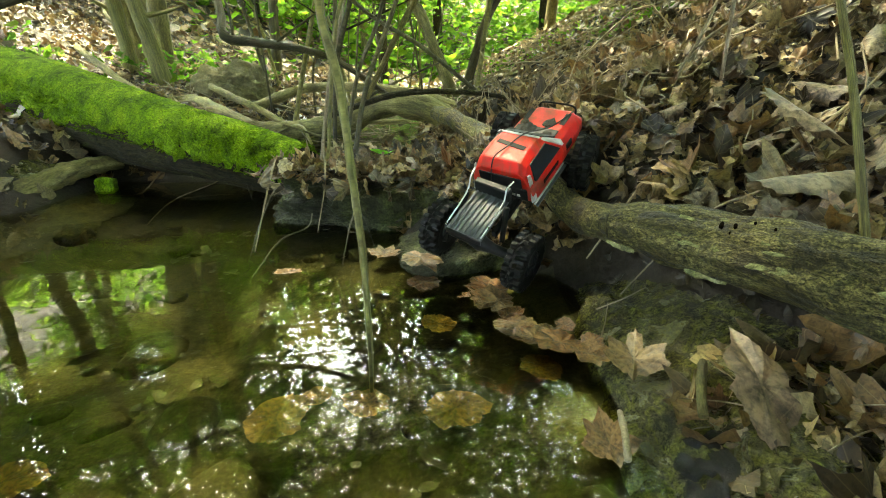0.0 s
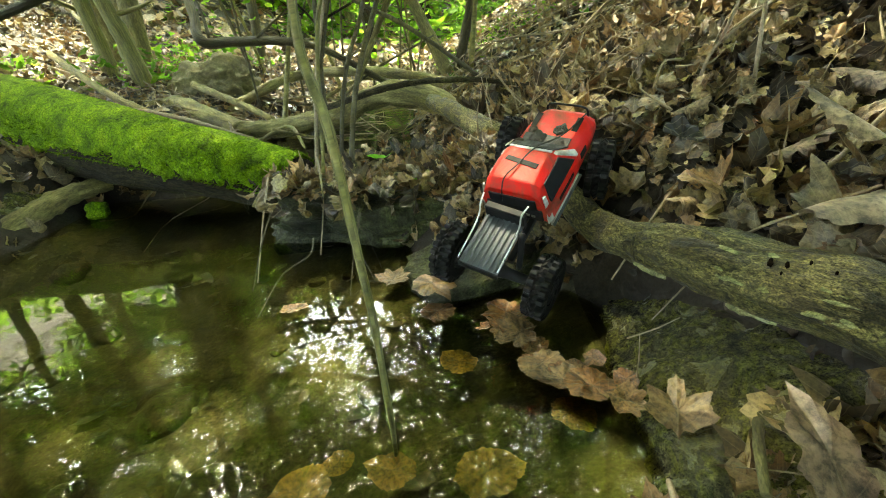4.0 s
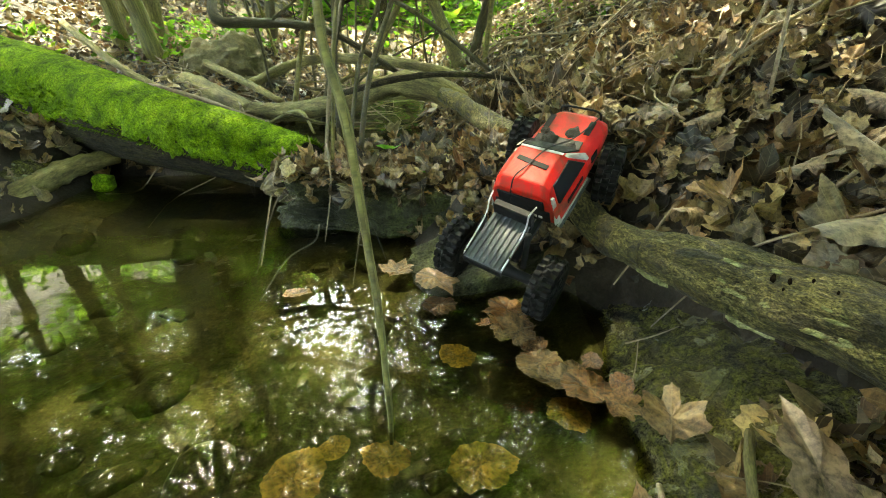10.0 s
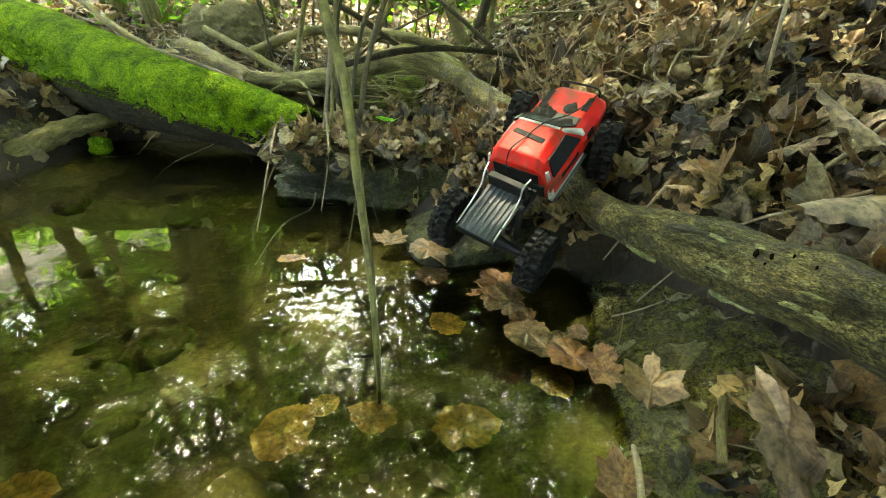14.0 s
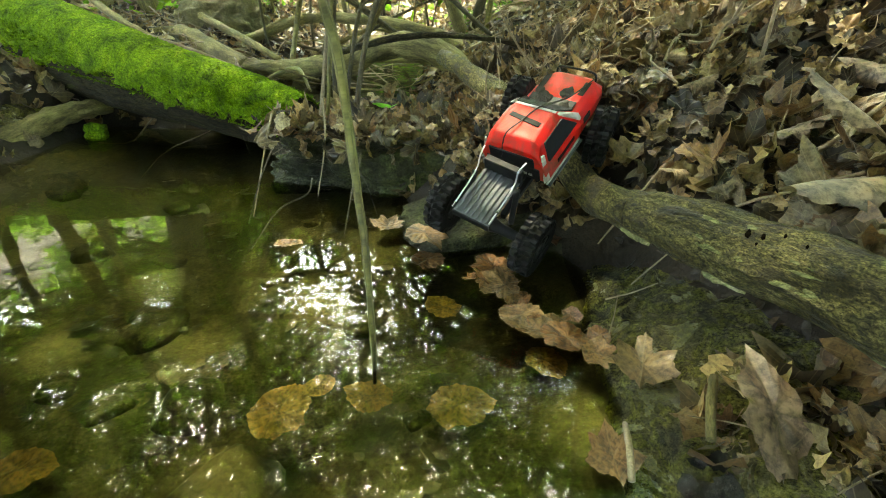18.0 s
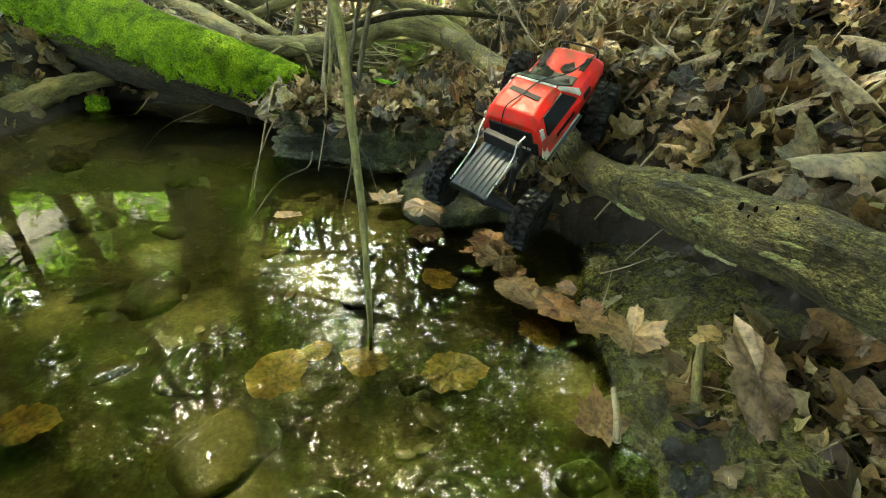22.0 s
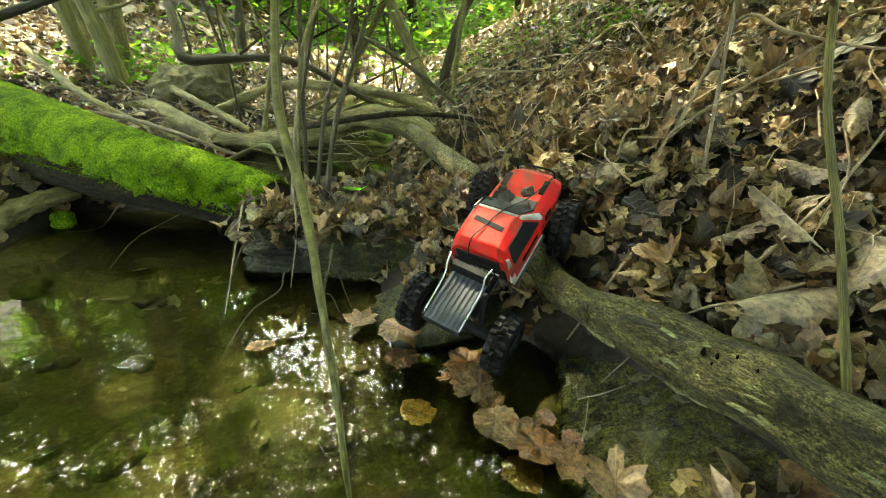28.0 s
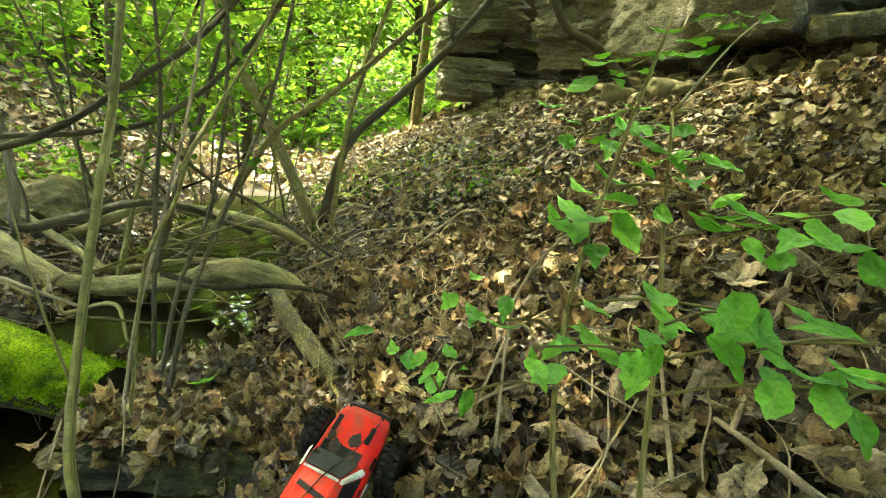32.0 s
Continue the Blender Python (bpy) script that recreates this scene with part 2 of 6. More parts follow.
def water_material(name, tint, ripple, scale):
    m = bpy.data.materials.new(name)
    m.use_nodes = True
    nt = m.node_tree
    nt.nodes.remove(nt.nodes["Principled BSDF"])
    tr, gl = nt.nodes.new("ShaderNodeBsdfTransparent"), nt.nodes.new("ShaderNodeBsdfGlossy")
    tr.inputs[0].default_value = (*tint, 1)
    gl.inputs["Roughness"].default_value = 0.0
    fr = nt.nodes.new("ShaderNodeFresnel")
    fr.inputs["IOR"].default_value = 1.34
    mx = nt.nodes.new("ShaderNodeMixShader")
    f1 = noise_fac(nt, scale, 0.0, 0.4, (0.8, 1.25, 1.0), distortion=0.25)
    f2 = noise_fac(nt, scale * 3.6, 0.0, 0.4, (0.6, 1.5, 1.0), distortion=0.2)
    h = math_node(nt, "ADD", f1, math_node(nt, "MULTIPLY", f2, 0.06))
    b = nt.nodes.new("ShaderNodeBump")
    b.inputs["Strength"].default_value, b.inputs["Distance"].default_value = 1.0, ripple
    nt.links.new(h, b.inputs["Height"])
    nt.links.new(b.outputs[0], gl.inputs["Normal"])
    nt.links.new(b.outputs[0], fr.inputs["Normal"])
    nt.links.new(fr.outputs[0], mx.inputs[0])
    nt.links.new(tr.outputs[0], mx.inputs[1])
    nt.links.new(gl.outputs[0], mx.inputs[2])
    nt.links.new(mx.outputs[0], nt.nodes["Material Output"].inputs[0])
    return m


M_WATER = water_material("pool_water", (0.76, 0.78, 0.51), 0.0009, 6.0)
M_WATER2 = water_material("creek_water", (0.6, 0.62, 0.45), 0.003, 12.0)


def paint(name, col, rough=0.35, metal=0.0, dirt=(0.12, 0.09, 0.06), amount=0.45, scale=14.0):
    """Plain coloured plastic or metal with mud film and scuffs."""
    m, nt, b = base(name, rough, metal)
    f = noise_fac(nt, scale, 7, 0.7, distortion=0.8)
    fac = ramp(nt, f, [(1 - amount - 0.06, (0, 0, 0)), (1 - amount + 0.22, (1, 1, 1))])
    nt.links.new(mixc(nt, fac, col, dirt), b.inputs["Base Color"])
    nt.links.new(ramp(nt, f, [(0.4, (rough,) * 3), (0.75, (0.85,) * 3)]), b.inputs["Roughness"])
    bump(nt, noise_fac(nt, 160.0, 4), 0.15, 0.001, b)
    return m


M_RED = paint("red_painted_shell", (0.60, 0.006, 0.004), 0.42, amount=0.50, dirt=(0.10, 0.06, 0.035), scale=16.0)
M_RED.node_tree.nodes["Principled BSDF"].inputs["Specular IOR Level"].default_value = 0.22
M_BLACKPL = paint("black_plastic", (0.012, 0.012, 0.013), 0.4, amount=0.34, dirt=(0.05, 0.04, 0.03))
M_RUBBER = paint("black_rubber", (0.005, 0.005, 0.005), 0.55, amount=0.20, dirt=(0.014, 0.012, 0.009))
M_RUBBER.node_tree.nodes["Principled BSDF"].inputs["Specular IOR Level"].default_value = 0.25
M_DECAL = paint("black_decal", (0.008, 0.007, 0.007), 0.6, amount=0.2, dirt=(0.04, 0.02, 0.015))
M_GREYBED = paint("grey_bed_liner", (0.065, 0.071, 0.079), 0.45, amount=0.34, dirt=(0.09, 0.08, 0.06))
M_CHROME = paint("scuffed_metal", (0.6, 0.6, 0.6), 0.25, 0.9, amount=0.3)
M_WINDOW = paint("black_window_film", (0.008, 0.009, 0.010), 0.30, amount=0.4, dirt=(0.04, 0.033, 0.024))
M_SILVER = paint("pale_grey_stripe", (0.42, 0.42, 0.39), 0.4, amount=0.5)

for _m in (M_DECAL, M_WINDOW, M_BLACKPL):
    _m.node_tree.nodes["Principled BSDF"].inputs["Specular IOR Level"].default_value = 0.15

# ---------- builders ----------
def mesh_ob(name, verts, faces, mat, parent=None, label="", smooth=True, uvs=None):
    me = bpy.data.meshes.new(name)
    if isinstance(faces, np.ndarray):
        n, k = faces.shape
        me.vertices.add(len(verts))
        me.vertices.foreach_set("co", np.asarray(verts, np.float32).ravel())
        me.loops.add(n * k)
        me.loops.foreach_set("vertex_index", faces.astype(np.int32).ravel())
        me.polygons.add(n)
        me.polygons.foreach_set("loop_start", np.arange(0, n * k, k, dtype=np.int32))
        me.update(calc_edges=True)
    else:
        me.from_pydata([tuple(map(float, v)) for v in verts], [], [tuple(map(int, f)) for f in faces])
    if uvs is not None:
        layer = me.uv_layers.new(name="UVMap")
        li = np.empty(len(me.loops), dtype=np.int32)
        me.loops.foreach_get("vertex_index", li)
        layer.data.foreach_set("uv", np.asarray(uvs, dtype=np.float32)[li].ravel())
    me.materials.append(mat)
    if smooth:
        me.polygons.foreach_set("use_smooth", [True] * len(me.polygons))
    me.update()
    ob = new(name, me)
    if parent is not None:
        ob.parent = parent
    if label:
        ob["label"] = label
    return ob


def part(name, bm, material, parent=None, label="", smooth=False):
    """One bmesh as one mesh object under a thing or a part."""
    me = bpy.data.meshes.new(name)
    bm.normal_update()
    bm.to_mesh(me)
    bm.free()
    me.materials.append(material)
    if smooth:
        me.polygons.foreach_set("use_smooth", [True] * len(me.polygons))
    ob = new(name, me)
    if parent is not None:
        ob.parent = parent
    if label:
        ob["label"] = label
    return ob


def spline(pts, n):
    """n points along a smooth curve through pts."""
    p = np.array(pts, float)
    if len(p) == 2:
        return p[0] + (p[1] - p[0]) * np.linspace(0, 1, n)[:, None]
    q = np.vstack([2 * p[0] - p[1], p, 2 * p[-1] - p[-2]])
    out = []
    for u in np.linspace(0, len(p) - 1 - 1e-6, n):
        i, f = int(u), u - int(u)
        a, b, c, d = q[i], q[i + 1], q[i + 2], q[i + 3]
        out.append(0.5 * (2 * b + (c - a) * f + (2 * a - 5 * b + 4 * c - d) * f * f + (3 * b - a - 3 * c + d) * f ** 3))
    return np.array(out)


def tube_data(pts, radii, seg=8, n=24, rough=0.12, seed=0, cap=True, shape=None):
    """Vertices and faces of a knobbly tapering limb along a curve."""
    c = spline(pts, n)
    r = np.interp(np.linspace(0, 1, n), np.linspace(0, 1, len(radii)), radii)
    t = np.gradient(c, axis=0)
    t /= np.linalg.norm(t, axis=1)[:, None]
    ref = np.array([0, 0, 1.0]) if abs(t[:, 2]).mean() < 0.8 else np.array([1.0, 0, 0])
    verts = []
    for i in range(n):
        a = np.cross(t[i], ref)
        a /= np.linalg.norm(a)
        b = np.cross(a, t[i])
        for k in range(seg):
            th = 2 * math.pi * k / seg
            d = a * math.cos(th) + b * math.sin(th)
            f = 1 + rough * noise.noise(Vector(c[i] / max(r[i], 0.004) * 0.35 + d * 0.9) + Vector((seed * 7.3, 0, 0)))
            if shape:
                f *= shape(i / (n - 1), th)
            verts.append(c[i] + d * r[i] * f)
    faces = [(i * seg + k, i * seg + (k + 1) % seg, (i + 1) * seg + (k + 1) % seg, (i + 1) * seg + k) for i in range(n - 1) for k in range(seg)]
    if cap:
        for base_i, row in ((0, 0), (n - 1, (n - 1) * seg)):
            verts.append(c[base_i] + t[base_i] * (r[base_i] * (-0.15 if row == 0 else 0.15)))
            m = len(verts) - 1
            faces += [(row + (k + 1) % seg, row + k, m) if row == 0 else (row + k, row + (k + 1) % seg, m) for k in range(seg)]
    return verts, faces


def limb(name, pts, radii, mat, parent=None, label="", **kw):
    v, f = tube_data(pts, radii, **kw)
    seg, n = kw.get("seg", 8), kw.get("n", 24)
    c = spline(pts, n)
    run = np.concatenate([[0], np.cumsum(np.linalg.norm(np.diff(c, axis=0), axis=1))])
    turn = np.abs(np.arange(seg) / seg * 2 - 1) * math.pi * max(radii)
    uv = np.stack([np.repeat(run, seg), np.tile(turn, n)], 1)
    uv = np.vstack([uv, np.tile((run[-1], 0.0), (len(v) - len(uv), 1))])
    return mesh_ob(name, v, f, mat, parent, label, uvs=uv)


def thing(name, loc, label, category, group="", kind=""):
    ob = new(name)
    ob.location = loc
    bpy.context.view_layer.update()
    return tagged(ob, label, category, group, kind)


def under(parent, ob):
    """Parents ob, which is drawn in world coordinates, to a thing that stands elsewhere."""
    ob.parent = parent
    ob.matrix_parent_inverse = parent.matrix_world.inverted()
    return ob


def rock_data(size, seed, sub=3, rough=0.25, blocky=0.0, layers=0.0):
    bm = bmesh.new()
    bmesh.ops.create_icosphere(bm, subdivisions=sub, radius=1.0)
    off = Vector((seed * 3.1, seed * 1.7, seed * 5.9))
    for v in bm.verts:
        d = v.co.normalized()
        if blocky:
            m = max(abs(d.x), abs(d.y), abs(d.z))
            d = d.lerp(d / m, blocky)
        n = noise.fractal(d * 1.3 + off, 0.9, 2.1, 4) * rough + noise.noise(d * 6 + off) * rough * 0.2
        d = d * (1 + n)
        if layers:
            d.xy = d.xy * (1 + layers * noise.noise(Vector((0.2, 0.3, d.z * 5)) + off))
        v.co = Vector((d.x * size[0], d.y * size[1], d.z * size[2]))
    if sub > 3:
        m = min(size)
        bm.normal_update()
        for v in bm.verts:
            p = v.co + off
            v.co += v.normal * (m * 0.10 * noise.fractal(p * 14, 0.8, 2.2, 4) + m * 0.03 * noise.noise(p * 70))
    return bm


def rock(name, loc, size, mat, label, seed, turn=(0, 0, 0), category="rock", group="", sub=4, rough=0.25, blocky=0.3, layers=0.0):
    ob = part(name, rock_data(size, seed, sub, rough, blocky, layers), mat, None, "", True)
    ob.matrix_world = pose(*loc, *turn)
    return tagged(ob, label, category, group)


# leaf blades: outlines as radius over angle, folded and curled
def leaf_shape(kind, rng, fine=True, curl=1.0, jag=0.075, torn=0.5):
    """Vertices, triangles and uv of one blade about 1 long, from its stalk end along +x."""
    if kind == "maple":
        ang = np.radians([0, 14, 24, 38, 50, 62, 74, 92, 106, 122, 145, 165])
        rad = np.array([0.58, 0.47, 0.42, 0.46, 0.53, 0.46, 0.43, 0.46, 0.44, 0.39, 0.37, 0.36])
    elif kind == "oak":
        ang = np.radians([0, 10, 20, 32, 44, 58, 74, 92, 110, 128, 148, 166])
        rad = np.array([0.52, 0.46, 0.39, 0.37, 0.32, 0.32, 0.28, 0.29, 0.27, 0.31, 0.36, 0.46])
    elif kind == "round":
        ang = np.radians([0, 9, 20, 34, 50, 68, 86, 104, 122, 140, 155, 169])
        rad = np.array([0.56, 0.48, 0.45, 0.43, 0.41, 0.40, 0.39, 0.40, 0.41, 0.43, 0.44, 0.45])
    elif kind == "plane":
        ang = np.radians([0, 13, 27, 40, 52, 65, 80, 96, 110, 128, 148, 166])
        rad = np.array([0.60, 0.50, 0.41, 0.49, 0.55, 0.47, 0.42, 0.49, 0.45, 0.38, 0.36, 0.35])
    elif kind == "pointed":
        ang = np.radians([0, 7, 16, 28, 44, 64, 86, 106, 126, 144, 158, 170])
        rad = np.array([0.64, 0.50, 0.40, 0.335, 0.28, 0.25, 0.24, 0.25, 0.27, 0.32, 0.38, 0.44])
    else:
        ang = np.radians([0, 9, 20, 33, 48, 66, 86, 106, 126, 144, 158, 170])
        rad = np.array([0.56, 0.47, 0.39, 0.33, 0.29, 0.27, 0.265, 0.27, 0.295, 0.34, 0.40, 0.46])
    rad = rad * (1 + jag * rng.standard_normal(len(rad)))
    a = np.concatenate([ang, [math.pi], (2 * math.pi - ang[1:])[::-1]])
    r = np.concatenate([rad, [0.48 if kind != "maple" else 0.33], rad[1:][::-1] * (1 + 0.06 * rng.standard_normal(len(rad) - 1))])
    if rng.random() < torn:                 # a piece torn away
        gap = np.cos(a - rng.uniform(0, 2 * math.pi))
        r = np.where(gap > rng.uniform(0.1, 0.75), r * rng.uniform(0.25, 0.6), r)
    if not fine:
        step = 2 if fine is False else 4
        a, r = a[::step], r[::step]
    n = len(a)
    out = np.stack([r * np.cos(a), r * np.sin(a)], 1)
    rings = (0.5, 1.0) if fine else (1.0,)
    flat = np.vstack([[[0, 0]]] + [out * q for q in rings])
    cx, cy, tw = rng.uniform(-1.3, 1.5), rng.uniform(-1.6, 2.3), rng.uniform(-1.1, 1.1)
    x, y = flat[:, 0], flat[:, 1]
    z = cx * x * x * 0.7 + cy * y * y * 0.9 + tw * x * y + 0.14 * np.abs(y) * rng.uniform(-1, 1.2) + 0.035 * rng.standard_normal(len(flat))
    ring_a = np.arctan2(y, x)
    z = z + 0.16 * np.hypot(x, y) * np.abs(np.sin(ring_a * rng.integers(2, 4) + rng.uniform(0, 6))) * rng.uniform(0.2, 1.6)
    z = z * curl
    v = np.stack([x + 0.5, y, z - z.min() * 0.5], 1)
    f = [(0, 1 + k, 1 + (k + 1) % n) for k in range(n)]
    if fine:
        for k in range(n):
            p, q = 1 + k, 1 + (k + 1) % n
            f += [(p, p + n, q + n), (p, q + n, q)]
    return v, np.array(f), flat


def crumpled(shape, rng, n=84, relief=0.03):
    """The same blade with a toothed outline, more rings and crumpled relief."""
    v, f, flat = shape
    m = (len(v) - 1) // 2
    rim, mid = v[1 + m:], v[1:1 + m]
    rf = flat[1 + m:]
    q = np.arange(n) / n * m
    i, w = q.astype(int) % m, (q - q.astype(int))[:, None]
    w = w * w * (3 - 2 * w) * 0.5 + w * 0.5
    lerp = lambda a: a[i] * (1 - w) + a[(i + 1) % m] * w
    tooth = (1 + 0.016 * rng.standard_normal(n) + 0.016 * np.where(np.arange(n) % 3 == 0, 1, -0.5))[:, None]
    out, half, fl = lerp(rim), lerp(mid), lerp(rf) * tooth
    c = v[0]
    out = c + (out - c) * tooth
    off = Vector(rng.uniform(0, 50, 3))
    vs, us = [c[None]], [flat[:1]]
    for k in (0.25, 0.5, 0.75, 1.0):
        ring = c + (half - c) * (k * 2) if k <= 0.5 else half + (out - half) * (k * 2 - 1)
        dz = np.array([relief * noise.noise(Vector((p[0], p[1], 0)) * 5 + off) + relief * 0.5 * noise.noise(Vector((p[0], p[1], 0)) * 14 + off) for p in ring])
        vs.append(ring + np.stack([dz * 0, dz * 0, dz], 1))
        us.append(fl * k)
    a, b = 1 + np.arange(n), 1 + (np.arange(n) + 1) % n
    fs = [np.stack([a * 0, a, b], 1)]
    for k in range(3):
        o = k * n
        fs += [np.stack([a + o, a + o + n, b + o + n], 1), np.stack([a + o, b + o + n, b + o], 1)]
    return np.vstack(vs), np.vstack(fs), np.vstack(us)


_lr = np.random.default_rng(5)
FINE = [leaf_shape(k, _lr, curl=1.2) for k in ("plane", "ovate", "oak", "round", "plane", "ovate", "round", "maple", "ovate", "plane", "round", "oak")]
WHOLE = [leaf_shape(k, _lr, curl=0.55, jag=0.15, torn=t) for k, t in (("plane", 0.0), ("plane", 1.0), ("ovate", 0.0))]
CHEAP = [leaf_shape("ovate", _lr, None, 0.6, 0.16, 0.0) for _ in range(4)]
PLAIN = [leaf_shape(k, _lr, False) for k in ("maple", "ovate", "oak", "maple", "ovate")]


def scatter(name, mat, shapes, pos, nrm, size, rng, tilt=0.5, parent=None, squash=1.0):
    """Many blades in one mesh, each turned about its normal and tipped a little."""
    pos, size = np.asarray(pos, float), np.asarray(size, float)
    n = np.asarray(nrm, float) + rng.normal(0, tilt, (len(pos), 3))
    n /= np.linalg.norm(n, axis=1)[:, None] + 1e-9
    t = np.cross(n, rng.standard_normal((len(pos), 3)))
    t /= np.linalg.norm(t, axis=1)[:, None] + 1e-9
    m = np.stack([t, np.cross(n, t), n * squash], 1)
    pick = rng.integers(len(shapes), size=len(pos))
    vs, fs, us, base_i = [], [], [], 0
    for k, (v, f, uv) in enumerate(shapes):
        sel = np.nonzero(pick == k)[0]
        if not len(sel):
            continue
        w = np.einsum("vi,lij->lvj", v - np.array((0.5, 0, 0)), m[sel]) * size[sel][:, None, None] + pos[sel][:, None, :]
        vs.append(w.reshape(-1, 3))
        fs.append((f[None] + (base_i + np.arange(len(sel)) * len(v))[:, None, None]).reshape(-1, 3))
        us.append(np.tile(uv, (len(sel), 1)))
        base_i += len(sel) * len(v)
    return mesh_ob(name, np.vstack(vs), np.vstack(fs), mat, parent, uvs=np.vstack(us))


def leaf_mesh(shape, mat):
    v, f, uv = shape
    ob = mesh_ob("leaf", v - np.array((0.5, 0, 0)), f, mat, uvs=uv)
    me = ob.data
    bpy.data.objects.remove(ob)
    return me


# ---------- ground ----------
POOL = np.array([(0.24, -0.7), (0.25, 0.45), (0.25, 0.75), (0.24, 1.02), (0.02, 1.05), (-0.12, 1.06), (-0.2, 1.36), (-0.5, 1.60), (-0.72, 1.84), (-1.12, 2.02), (-1.42, 2.02), (-1.46, 1.6), (-1.75, 0.9), (-1.6, -0.7)])


def pool_distance(x, y):
    """Signed distance to the pool's edge, negative in the water."""
    d = np.full(x.shape, 1e9)
    inside = np.zeros(x.shape, bool)
    for (ax, ay), (bx, by) in zip(POOL, np.roll(POOL, -1, 0)):
        ex, ey = bx - ax, by - ay
        u = np.clip(((x - ax) * ex + (y - ay) * ey) / (ex * ex + ey * ey), 0, 1)
        d = np.minimum(d, np.hypot(x - ax - u * ex, y - ay - u * ey))
        cross = (ay > y) != (by > y)
        inside ^= cross & (x < ex * (y - ay) / (ey if abs(ey) > 1e-9 else 1e-9) + ax)
    return np.where(inside, -d, d)


def waves(x, y, f, ph):
    return (np.sin(f * x * 1.13 + ph) * np.cos(f * y * 0.91 + 1.7 * ph) + 0.5 * np.sin(f * 2.3 * (x + 0.6 * y) + ph * 3.1) * np.sin(f * 1.9 * (y - 0.5 * x) + ph)) / 1.5


def height(x, y):
    x, y = np.asarray(x, float), np.asarray(y, float)
    xc = -0.55 - 0.02 * np.clip(y - 2, 0, 20) + 0.25 * np.clip(y - 6, 0, 30)
    d = x - xc
    base_z = 0.055 + 0.03 * np.clip(y - 2, -1, 40)
    hw = 0.40
    right = 0.45 * np.clip(d - hw, 0, 3.2) + 0.62 * np.clip(d - hw - 3.2, 0, 30)
    left = 0.20 * np.clip(-d - hw, 0, 1.6) + 0.42 * np.clip(-d - hw - 1.6, 0, 40)
    bank = base_z + 0.04 * np.clip((np.abs(d) - hw) / 0.15, 0, 1) + right + left
    bank = bank + 0.018 * waves(x, y, 5.0, 0.7) + 0.05 * waves(x, y, 1.3, 2.1) * np.clip((np.abs(d) - hw) / 0.8, 0, 1)
    chan = np.clip((0.80 - np.abs(d)) / 0.35, 0, 1) * np.clip(7.5 - y, 0, 1)
    bank = bank - chan * 0.03 * np.clip(y - 2, 0, 6)
    # the bank steps down to the rotten log and the slab below it
    lx = 0.345 + (0.93 - y) * 0.40 + 0.05
    up = 0.215 + 0.02 * (0.9 - y) + 0.45 * np.clip(x - lx, 0, 30) + 0.018 * waves(x, y, 5.0, 0.7)
    low = -0.02 + 0.42 * np.clip(x - 0.27, 0, 1)
    s = np.clip((x - lx + 0.05) / 0.08, 0, 1)
    near = low + (up - low) * s * s * (3 - 2 * s)
    w = np.clip((1.12 - y) / 0.2, 0, 1) * (x > 0.2)
    bank = bank + (near - bank) * w + 0.30 * np.clip(y - 11, 0, 60)
    pd = pool_distance(x, y) + 0.022 * waves(x, y, 15.0, 0.4)
    edge = np.clip(pd / 0.22, 0, 1)
    edge = edge * edge * (3 - 2 * edge)
    out = -0.01 + (bank + 0.01) * edge
    inn = -np.clip(-pd * 0.26, 0, 0.11) - 0.01 + 0.012 * waves(x, y, 9.0, 1.1)
    return np.where(pd > 0, out, inn)


def normal_at(x, y):
    e = 0.03
    n = np.stack([-(height(x + e, y) - height(x - e, y)) / (2 * e), -(height(x, y + e) - height(x, y - e)) / (2 * e), np.ones_like(np.asarray(x, float))], -1)
    return n / np.linalg.norm(n, axis=-1)[..., None]


def axis(lo, hi, mid, n, k):
    u = np.linspace(-1, 1, n)
    s = np.sinh(k * u) / math.sinh(k)
    return mid + np.where(s < 0, s * (mid - lo), s * (hi - mid))


_gx, _gy = axis(-90, 90, 0.0, 300, 6.2), axis(-60, 140, 1.4, 300, 6.4)
_X, _Y = np.meshgrid(_gx, _gy)
_Z = height(_X, _Y)
_v = np.stack([_X, _Y, _Z], -1).reshape(-1, 3)
_i = np.arange(300 * 300).reshape(300, 300)
_f = np.stack([_i[:-1, :-1], _i[:-1, 1:], _i[1:, 1:], _i[1:, :-1]], -1).reshape(-1, 4)
ground = mesh_ob("ground", _v, _f, M_SOIL)
tagged(ground, "dark forest soil of a small stream valley", "ground", kind="structure")
ground.data.materials.append(M_BED)
_wet = (pool_distance(_X, _Y) < 0.02)[:-1, :-1].ravel()
ground.data.polygons.foreach_set("material_index", _wet.astype(np.int32))


def water_sheet(name, pts, z, mat, label):
    bm = bmesh.new()
    bm.faces.new([bm.verts.new((x, y, z)) for x, y in pts])
    ob = part(name, bm, mat)
    return tagged(ob, label, "water", kind="structure")


water_sheet("water_pool", [(0.6, -0.9), (0.6, 1.3), (-0.1, 1.62), (-0.7, 1.95), (-1.1, 2.15), (-1.9, 2.15), (-2.0, -0.9)], 0.0, M_WATER, "still green-brown pool with leaves on its bed")
water_sheet("water_creek", [(0.1, 1.75), (0.15, 4.6), (0.1, 5.5), (-1.2, 5.5), (-1.3, 4.6), (-1.25, 2.35), (-0.9, 1.85)], 0.102, M_WATER2, "shallow creek water behind the roots")

# ---------- large forms ----------
def at(x, y, up=0.0):
    return (x, y, float(height(x, y)) + up)


